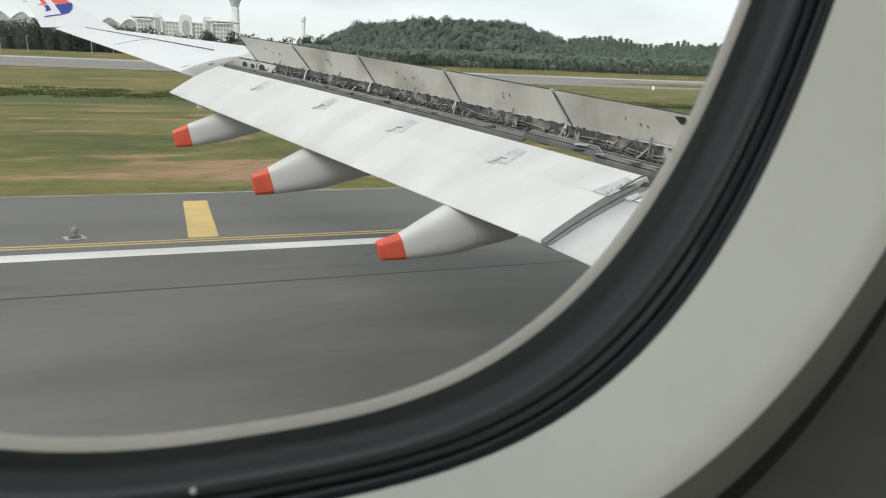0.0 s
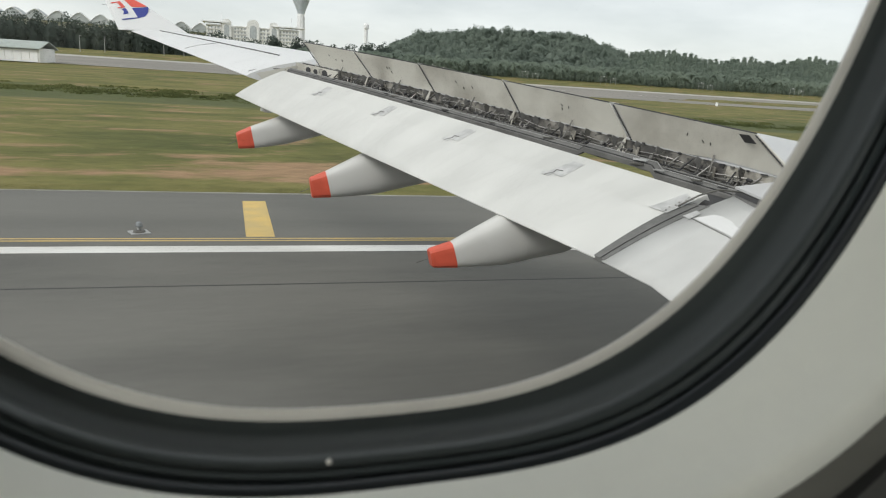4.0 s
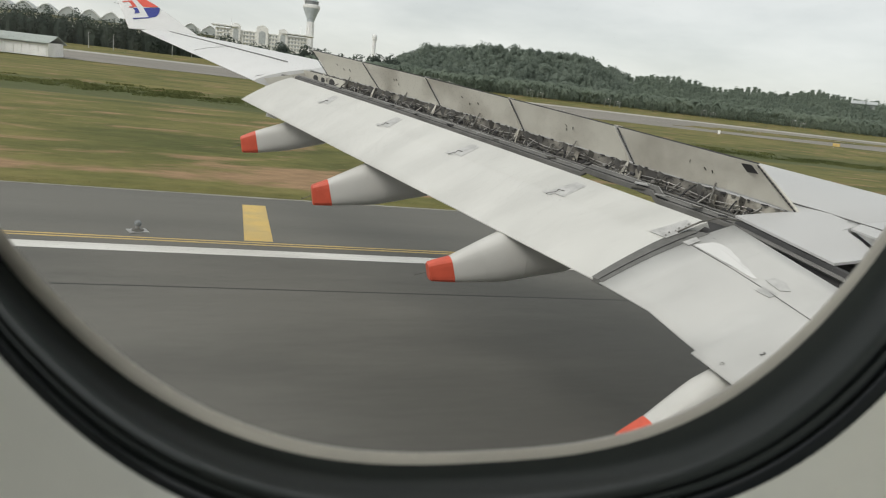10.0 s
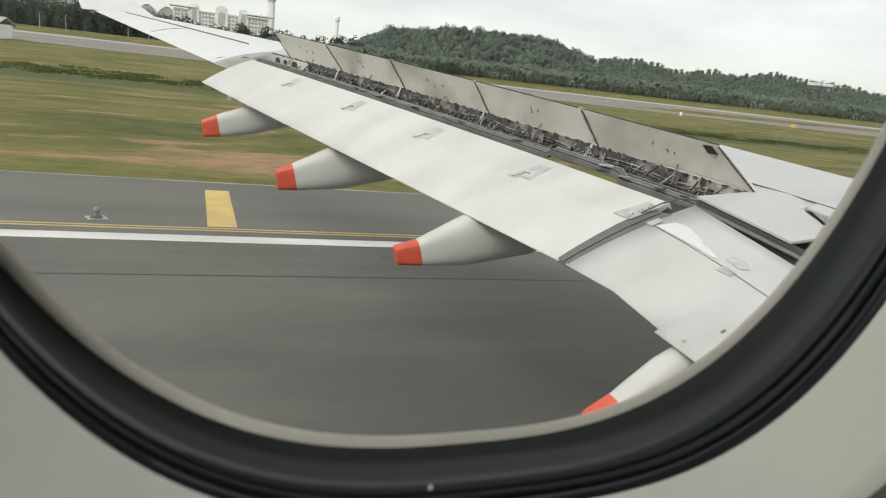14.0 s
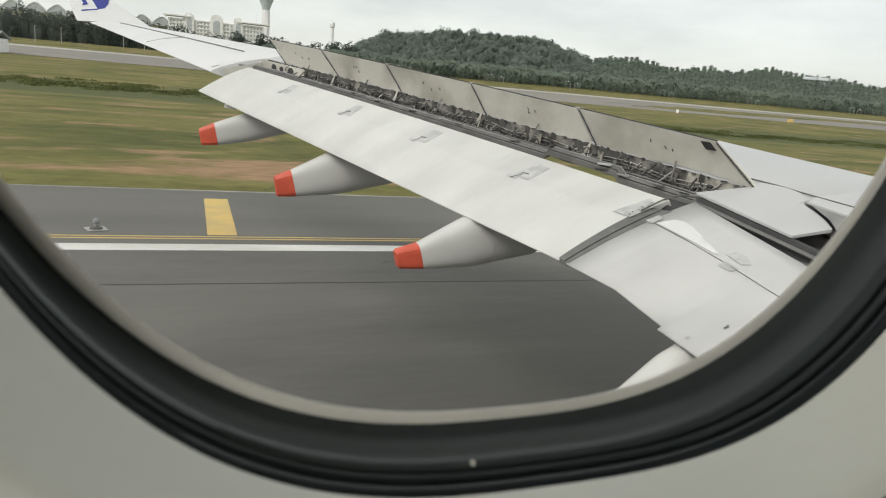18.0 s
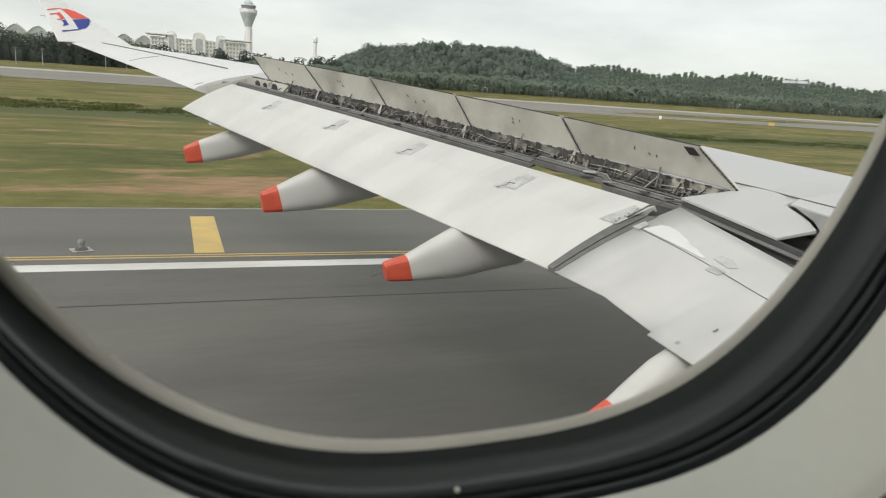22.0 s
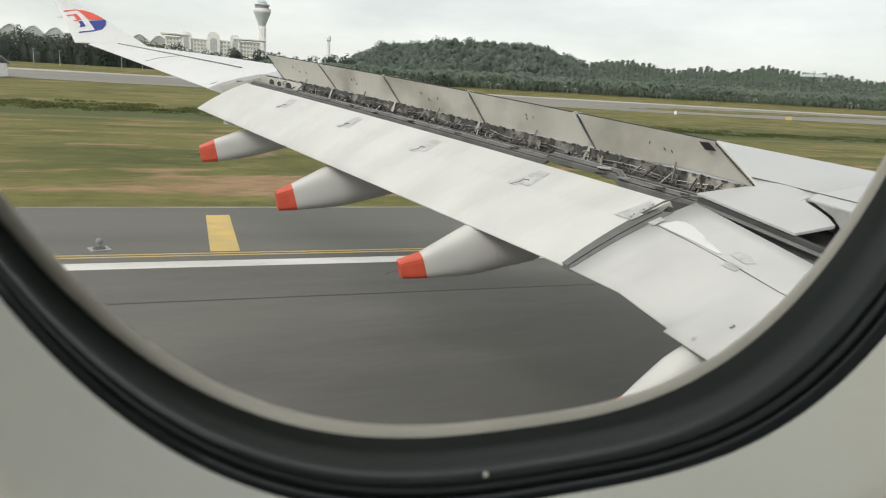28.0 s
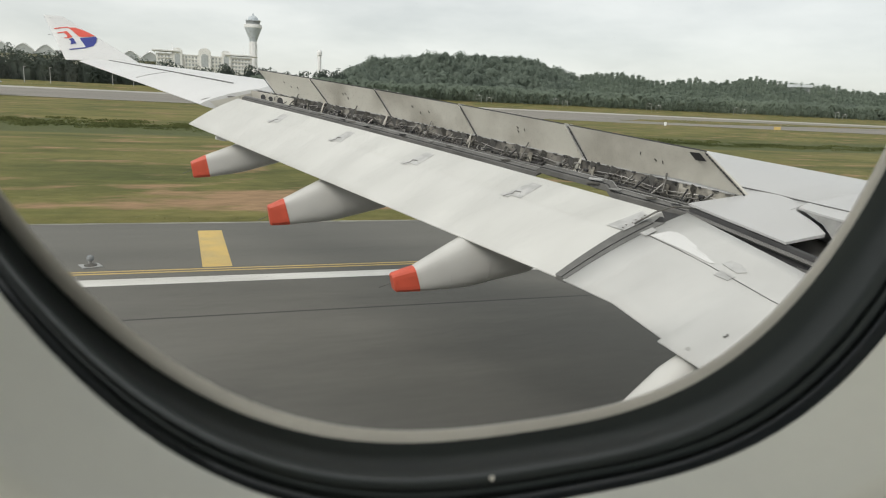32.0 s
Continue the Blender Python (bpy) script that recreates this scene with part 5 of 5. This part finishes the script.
# pleated terminal canopies
p = spot(-7.0, 1250)
canopy = thing("terminal_canopy", (p.x, p.y, ground_at(p) + 16), "row of grey vaulted terminal canopies", "terminal roof")
canopy.rotation_euler = (0, 0, radians(6))
for i in range(17):
    x0 = -240 + i * 29
    b = bmesh.new()
    rows = []
    for y, hh in ((-30, 11), (0, 13.5), (40, 13)):
        rows.append([(x0 + 14.5 * c, y, 30 + hh * (1 - abs(c) ** 1.5)) for c in [k / 6 for k in range(-6, 7)]] + [(x0 + 14.5 * c, y, 27.0) for c in [k / 6 for k in range(6, -7, -1)]])
    add_rings(b, rows)
    part("vault", b, ROOFGREY, canopy, "", True)
    part("rib", tube([(x0 + 14.5 * c, -30.4, 30.3 + 11 * (1 - abs(c) ** 1.5)) for c in [k / 6 for k in range(-6, 7)]], 0.55, 5), TOWERWHITE, canopy)
    part("rib", tube([(x0, -30, 41.3), (x0, 0, 43.8), (x0, 40, 43.3)], 0.5, 5), TOWERWHITE, canopy)
    part("column", tube([(x0 - 14, -20, -2), (x0 - 14, -20, 30)], 0.8, 8), TOWERWHITE, canopy)
part("concourse_wall", box((-8, 10, 4), (480, 30, 48)), BUILDING, canopy)

# storage hangar with a pale green roof
p = spot(-15.0, 330)
hangar = thing("hangar", (p.x, p.y, ground_at(p)), "long low white hangar with a pale green roof", "hangar")
hangar.rotation_euler = (0, 0, radians(-10))
part("wall", box((0, 0, 2.7), (34, 14, 5.4)), BUILDING, hangar)
bm = bmesh.new()
add_rings(bm, [[(x, -8.5, 5.3), (x, 0, 8.2), (x, 8.5, 5.3), (x, 8.5, 5.0), (x, 0, 7.9), (x, -8.5, 5.0)] for x in (-18, 18)])
part("roof", bm, ROOFGREEN, hangar)
for i in range(11):
    part("door_panel", box((-15 + 3 * i, -7.15, 2.2), (2.8, 0.25, 4.2)), TOWERWHITE, hangar)
part("vent_band", box((0, -7.1, 4.9), (33, 0.2, 0.5)), WINDOWDARK, hangar)

# parked wide-body airliner with a maroon emblem on its fin
p = spot(-22.5, 335)
jet = thing("parked_airliner", (p.x, p.y, ground_at(p) + 1.2), "parked white wide-body airliner with a maroon tail emblem", "airliner")
jet.rotation_euler = (0, 0, radians(-8))
bm = bmesh.new()
prof = [(-36, 0.3, 0.2), (-35.2, 1.2, 0.0), (-33.5, 2.1, 0.1), (-31, 2.8, 0.25), (-28, 3.1, 0.3), (15, 3.1, 0.3), (24, 2.5, 0.8), (31, 1.4, 1.6), (36, 0.3, 2.2)]
add_rings(bm, [[(x, r * math.cos(2 * math.pi * k / 20), 5.2 + c + r * math.sin(2 * math.pi * k / 20)) for k in range(20)] for x, r, c in prof])
part("body", bm, LIVERY, jet, "", True)
part("tail_fin", slab([(25, 0.15, 9.0), (33, 0.15, 8.5), (36.5, 0.15, 18), (33, 0.15, 18)], 0.4), LIVERY, jet)
part("fin_emblem", slab([(28.5, -0.3, 10.5), (33, -0.3, 10.2), (35, -0.3, 15), (33, -0.3, 15.5), (30, -0.3, 12.5)], 0.1), MAROON, jet, "maroon emblem on the fin")
part("tailplane", slab([(29, -1.5, 7.2), (34, -1.5, 7.2), (36, -10, 8), (33, -10, 8)], 0.35), LIVERY, jet)
part("wing_panel", slab([(-8, -2.8, 3.9), (6, -2.8, 4.1), (14, -28, 6.6), (11, -28, 6.6)], 0.5), LIVERYGREY, jet)
part("wing_panel", slab([(-8, 2.8, 3.9), (6, 2.8, 4.1), (14, 28, 6.6), (11, 28, 6.6)], 0.5), LIVERYGREY, jet)
for yy in (-10, 10):
    bm = bmesh.new()
    add_rings(bm, [[(x, yy + r * math.cos(2 * math.pi * k / 16), 2.6 + r * math.sin(2 * math.pi * k / 16)) for k in range(16)] for x, r in ((-11.5, 1.5), (-11, 1.75), (-8, 1.75), (-5, 1.1))])
    part("engine", bm, LIVERY, jet, "", True)
for x in (-30, 1.5, 3.5, 5.5):
    for yy in (-2.6, 2.6) if x > 0 else (0.0,):
        bm = bmesh.new()
        add_rings(bm, [[(x + 0.65 * math.cos(2 * math.pi * k / 14), yy + d, 0.65 + 0.65 * math.sin(2 * math.pi * k / 14)) for k in range(14)] for d in (-0.4, 0.4)])
        part("wheel", bm, TYRE, jet)
for x, yy in ((-30, 0), (3.5, -2.6), (3.5, 2.6)):
    part("gear_leg", tube([(x, yy, 0.7), (x, yy * 0.8, 3.2)], 0.25, 8), STEEL, jet)
# lettering on the side stands as plain bars, then a row of cabin windows
for k in range(5):
    part("lettering_bar", box((-29 + 2.4 * k, -3.05, 7.0), (1.5, 0.12, 1.9)), LIVERYGREY, jet)
for k in range(40):
    part("cabin_window", box((-29 + 1.25 * k, -3.1, 5.75), (0.3, 0.1, 0.42)), WINDOWDARK, jet)

# ---- woods ----
rng = np.random.RandomState(7)


def leafy(verts, faces, c, r, h, n, leaf):
    """A crown: scattered leaf clumps over an uneven dome."""
    k = 8
    lobes = np.stack([rng.uniform(-0.55, 0.55, k) * r, rng.uniform(-0.5, 0.5, k) * r, rng.uniform(0.03, 0.70, k) * h, rng.uniform(0.38, 0.66, k)], 1)[rng.randint(0, k, n)]
    d = rng.normal(size=(n, 3))
    d /= np.linalg.norm(d, axis=1)[:, None]
    d[:, 1] = np.where(d[:, 1] > 0.35, -d[:, 1], d[:, 1])
    q = np.array(c) + lobes[:, :3] + d * np.stack([r * lobes[:, 3], r * lobes[:, 3], np.full(n, h * 0.25)], 1)
    u = np.cross(d, rng.normal(size=(n, 3)))
    u /= np.linalg.norm(u, axis=1)[:, None] + 1e-6
    v = np.cross(d, u)
    s = (leaf * rng.uniform(0.5, 1.0, n))[:, None]
    quad = np.stack([q - s * u, q - s * 0.7 * v + d * s * 0.3, q + s * u, q + s * 0.7 * v + d * s * 0.35], 1).reshape(-1, 3)
    first = len(verts)
    verts.extend(quad.tolist())
    faces.extend([(first + 4 * i, first + 4 * i + 1, first + 4 * i + 2, first + 4 * i + 3) for i in range(n)])


def core(verts, faces, c, r, h):
    """A dark inner mass, so that the crown isn't seen through everywhere."""
    k = len(verts)
    n = 7
    for z, f in ((0.0, 0.70), (0.40, 0.88), (0.70, 0.64), (0.88, 0.22)):
        for i in range(n):
            a = 2 * math.pi * i / n
            g = f * rng.uniform(0.75, 1.05)
            verts.append(np.array((c[0] + r * g * math.cos(a), c[1] + r * g * math.sin(a), c[2] + h * z)))
    for j in range(3):
        for i in range(n):
            faces.append((k + j * n + i, k + j * n + (i + 1) % n, k + (j + 1) * n + (i + 1) % n, k + (j + 1) * n + i))
    faces.append(tuple(k + 3 * n + i for i in range(n)))


def cloud(name, mat, label, verts, faces):
    me = bpy.data.meshes.new(name)
    me.from_pydata([tuple(v) for v in verts], [], faces)
    me.materials.append(mat)
    return tagged(new(name, me), label, "woods", kind="stuff")


def hill_height(az):
    """Rise of the wooded hill above the plain, by bearing."""
    def bump(a0, w0, w1):
        d = (az - a0) / (w0 if az < a0 else w1)
        return math.exp(-abs(d) ** 7) if abs(d) < 2 else 0.0
    return 42 * bump(21.5, 9.6, 11.0) + 7 * bump(23.5, 5, 5) + 4 * bump(48, 14, 22)


V, Fc = [], []
# the hill's slopes, row behind row
for dist in np.arange(640, 860, 26):
    f = (dist - 640) / 200
    az = 9.0
    while az < 62:
        hh = hill_height(az)
        if hh > 2.5:
            q = spot(az, dist)
            z = ground_at(q) + hh * min(1, 0.12 + f) * 0.98
            r = rng.uniform(4.2, 8.5)
            hgt = rng.uniform(8, 15)
            core(V, Fc, (q.x, q.y, z - 2), r * 0.8, hgt * 0.8)
            leafy(V, Fc, (q.x, q.y, z - 2), r, hgt, 230, 1.15)
        az += math.degrees(rng.uniform(5.5, 9.5) / dist)
cloud("woodland_hill", HAZYFOREST, "dense woodland on a low hill, its green paled with haze", V, Fc)
bm = bmesh.new()
prev = None
for i in range(120):
    az = 8 + i * 0.5
    row = []
    for dist in np.arange(600, 900, 30):
        q = spot(az, dist)
        row.append(bm.verts.new((q.x, q.y, ground_at(q) + hill_height(az) * min(1, max(0, (dist - 620) / 200)) - 0.6)))
    if prev:
        for j in range(len(row) - 1):
            bm.faces.new((prev[j], row[j], row[j + 1], prev[j + 1]))
    prev = row
tagged(mesh_object("ground_hill", bm, HAZYFOREST, True), "earth under the wooded hill in the same haze-paled green", "ground", kind="structure")

V, Fc = [], []
# mixed trees on the left, before the terminal
for dist in (520, 560, 610, 670):
    az = -30.0
    while az < 13:
        q = spot(az, dist)
        r, hgt = rng.uniform(4.5, 8), rng.uniform(13, 20) + (3 if -6 < az < 0 else 5 if az <= -6 else 0)
        core(V, Fc, (q.x, q.y, ground_at(q) - 1), r * 0.85, hgt * 0.85)
        leafy(V, Fc, (q.x, q.y, ground_at(q) - 1), r, hgt * 1.15, 430, 1.05)
        az += math.degrees(rng.uniform(6, 11) / dist)
cloud("woodland_edge", WOODS, "dark green belt of mixed trees along the airfield", V, Fc)

V, Fc = [], []


def palm(verts, faces, c, h, r):
    for k in range(15):
        a = 2 * math.pi * k / 15 + rng.uniform(-0.2, 0.2)
        rise = rng.uniform(0.1, 0.75)
        prevl = None
        for s in (0.0, 0.35, 0.7, 1.0):
            x = c[0] + math.cos(a) * r * s
            y = c[1] + math.sin(a) * r * s
            z = c[2] + h + r * (rise * s * 1.5 - 1.25 * s * s)
            w = r * (0.10, 0.20, 0.16, 0.03)[int(s * 3.01)]
            i = len(verts)
            verts.append(np.array((x - math.sin(a) * w, y + math.cos(a) * w, z - w * 0.5)))
            verts.append(np.array((x, y, z)))
            verts.append(np.array((x + math.sin(a) * w, y - math.cos(a) * w, z - w * 0.5)))
            if prevl is not None:
                faces.append((prevl, i, i + 1, prevl + 1))
                faces.append((prevl + 1, i + 1, i + 2, prevl + 2))
            prevl = i


for dist in (452, 459, 466, 473, 481, 490, 500, 511, 523, 536, 550, 566):
    az = -2.0
    while az < 66:
        if az > 9 or dist > 480:
            ring = 1.03 / (math.cos(radians(az)) + 0.2 * math.sin(radians(az))) if az > 12 else 1.0
            q = spot(az, dist * max(ring, 1.0) + rng.uniform(-5, 5))
            palm(V, Fc, (q.x, q.y, ground_at(q)), rng.uniform(7.0, 10.5), rng.uniform(2.6, 3.6))
            if dist > 470:
                core(V, Fc, (q.x, q.y, ground_at(q) - 1), 2.4, 7.0)
            leafy(V, Fc, (q.x, q.y, ground_at(q) + 0.5), 3.0, 8.0, 22, 0.75)
        az += math.degrees(rng.uniform(3.2, 5.2) / dist)
cloud("oil_palms", HAZYPALMS, "dense oil palm plantation at the airfield's edge, paled with haze", V, Fc)

V, Fc = [], []
# palms rising behind the front rows beside the hill
for f in range(11):
    az = 28.0
    while az < 70:
        ring = max(1.0, 1.03 / (math.cos(radians(az)) + 0.2 * math.sin(radians(az))))
        q = spot(az, (575 + 17 * f) * ring)
        rise = (3.0 * f + 1) * min(1, (az - 27) / 6) * (1 + 0.12 * math.sin(az * 0.45) + 0.05 * math.sin(az * 1.3))
        z = ground_at(q) + rise + rng.uniform(-2.2, 2.2)
        core(V, Fc, (q.x, q.y, z - 7), 4.2, 15.5)
        leafy(V, Fc, (q.x, q.y, z - 1), 4.4, 11.0, 60, 0.95)
        palm(V, Fc, (q.x, q.y, z), rng.uniform(6.2, 8.4), rng.uniform(2.4, 3.3))
        az += math.degrees(rng.uniform(3.4, 5.4) / (575 * ring))
cloud("palm_slope", HAZYPALMS, "oil palms climbing a low slope behind the field, paled with haze", V, Fc)

# a few bushes along the drainage hollow
V, Fc = [], []
for i in range(420):
    x = rng.uniform(-110, 230)
    y = 150 + rng.normal() * 4.5 - 0.05 * x
    leafy(V, Fc, (x, y, terrain(x, y) - 0.3), rng.uniform(2.5, 5.5), rng.uniform(0.2, 0.6), 130, 0.42)
cloud("ditch_scrub", SCRUB, "low green bushes beside the drainage ditch", V, Fc)

# approach-light frames before the palms
for az in (16.5, 24, 30.2, 37.5, 43.8, 50.5):
    q = spot(az, 452 * max(1.0, 1.0 / (math.cos(radians(az)) + 0.2 * math.sin(radians(az)))))
    rack = thing("light_frame", (q.x, q.y, ground_at(q)), "small steel frame of airfield lights", "light frame", "light frames by the palms")
    for side in (-1, 1):
        for dx in (-1.9, 1.9):
            part("post", tube([(side * 3.6 + dx, 0, -0.5), (side * 3.6 + dx, 0, 4.6 - 0.5 * side)], 0.10, 6), STEEL, rack)
        part("crossbar", tube([(side * 3.6 - 2.3, 0, 4.3 - 0.5 * side), (side * 3.6 + 2.3, 0, 4.3 - 0.5 * side)], 0.10, 6), STEEL, rack)
        part("brace", tube([(side * 3.6 - 1.9, 0, 2.4), (side * 3.6 + 1.9, 0, 3.4)], 0.08, 5), STEEL, rack)
        part("lamp_head", box((side * 3.6, -0.2, 4.6 - 0.5 * side), (0.5, 0.4, 0.45)), TOWERWHITE, rack)
# painted dashes on the far taxiway
for k in range(9):
    x = 100 + 48 * k
    y = 345 - 0.22 * x
    z = terrain(x, y) + 0.17
    tagged(mesh_object("taxiway_dash", slab([(x - 6, y - 3, z), (x + 6, y - 9, z), (x + 8, y - 7, z), (x - 4, y - 1, z)], 0.02), WHITELINE), "white dash painted on the distant taxiway", "marking", "taxiway dashes")
# low building on the wooded skyline
q = spot(47.6, 900)
house = thing("hilltop_building", (q.x, q.y, 31.5), "low grey building with a dark roof above the trees", "building")
house.rotation_euler = (0, 0, radians(-47))
part("wall", box((0, 0, 4.5), (22, 12, 9)), ROOFGREEN, house)
bm = bmesh.new()
add_rings(bm, [[(x, -8, 8.9), (x, 0, 12.2), (x, 8, 8.9), (x, 8, 8.5), (x, 0, 11.8), (x, -8, 8.5)] for x in (-13, 13)])
part("roof", bm, ROOFGREY, house)
for k in range(4):
    part("window", box((-7.5 + 5 * k, -6.1, 5.5), (2.6, 0.3, 2.4)), WINDOWDARK, house)
# masts on the skyline
for az, hh in ((44.5, 34), (50.0, 36)):
    q = spot(az, 900)
    mast = thing("radio_mast", (q.x, q.y, ground_at(q)), "thin lattice radio mast above the trees", "mast")
    for dx in (-1, 1):
        part("leg", tube([(dx * 1.6, 0, 0), (dx * 0.3, 0, hh)], 0.28, 5), STEEL, mast)
    for k in range(6):
        w = lerp(1.6, 0.3, k / 6)
        part("brace", tube([(-w, 0, hh * k / 6), (w * 0.9, 0, hh * (k + 0.8) / 6)], 0.18, 5), STEEL, mast)
# runway edge lamps
for x, y in ((-2.9, 24.3), (38.0, 22.9), (-45.0, 25.6)):
    lamp = thing("runway_lamp", (x, y, GROUND), "low runway edge lamp on a square base plate", "lamp", "runway edge lamps")
    part("base_plate", box((0, 0, 0.015), (0.62, 0.62, 0.03), 20, 0.008), STEEL, lamp)
    turned("base", [(0.20, 0.03), (0.19, 0.07), (0.12, 0.11)], PIPE, lamp, seg=16)
    turned("stem", [(0.07, 0.11), (0.07, 0.20), (0.11, 0.21)], STEEL, lamp, seg=12)
    turned("lens", [(0.11, 0.21), (0.12, 0.26), (0.10, 0.34), (0.04, 0.38)], WINDOWDARK, lamp, seg=14)

# yellow guidance sign and a white marker beside the distant taxiway
q = spot(46.5, 330)
sign = thing("taxiway_sign", (q.x, q.y, ground_at(q)), "small yellow guidance sign beside the taxiway", "sign")
part("panel", box((0, 0, 1.3), (2.6, 0.25, 1.3), -45, 0.05), YELLOW, sign)
for dx in (-0.8, 0.8):
    part("leg", tube([(dx * 0.7, -dx * 0.7, 0), (dx * 0.7, -dx * 0.7, 0.7)], 0.06, 6), STEEL, sign)
q = spot(38.5, 300)
post = thing("marker_board", (q.x, q.y, ground_at(q)), "small white marker board on the grass", "marker board")
part("board", box((0, 0, 1.2), (1.0, 0.12, 1.4), -38, 0.02), TOWERWHITE, post)
part("leg", tube([(0, 0, 0), (0, 0, 0.6)], 0.06, 6), STEEL, post)
# thin posts before the belt of trees
for az in (-10.2, -8.6, -4.6, -3.2, -1.8):
    q = spot(az, 470)
    pole = thing("lamp_post", (q.x, q.y, ground_at(q)), "thin grey post in front of the trees", "lamp post", "posts by the trees")
    part("shaft", tube([(0, 0, 0), (0, 0, 9)], 0.2, 6, (0.24, 0.14)), STEEL, pole)
    part("lamp_head", box((0.5, 0, 9.0), (1.4, 0.4, 0.25), 0, 0.05), STEEL, pole)

# rough grass growing over the edge of the shoulder
frng = np.random.RandomState(3)
n = 11000
gx = frng.uniform(-26, 60, n)
gy = 32.28 + 1.7 * frng.rand(n) ** 1.6 + SKEW * gx
gh = frng.uniform(0.005, 0.022, n) * (0.6 + 0.5 * np.sin(gx * 0.9) * np.sin(gx * 0.37 + 1))
ga = frng.uniform(0, math.pi, n)
gw = frng.uniform(0.012, 0.035, n)
lean = frng.uniform(-0.08, 0.08, (n, 2))
V, Fc = [], []
for i in range(n):
    dx, dy = gw[i] * math.cos(ga[i]), gw[i] * math.sin(ga[i])
    z = terrain(gx[i], gy[i])
    k = len(V)
    V += [(gx[i] - dx, gy[i] - dy, z - 0.02), (gx[i] + dx, gy[i] + dy, z - 0.02), (gx[i] + lean[i, 0], gy[i] + lean[i, 1] - 0.03, z + abs(gh[i]) + 0.01)]
    Fc.append((k, k + 1, k + 2))
fringe = cloud("grass_fringe", GRASS, "rough dry grass fringe along the asphalt shoulder", V, Fc)
tagged(fringe, "rough dry grass fringe along the asphalt shoulder", "grass", kind="stuff")
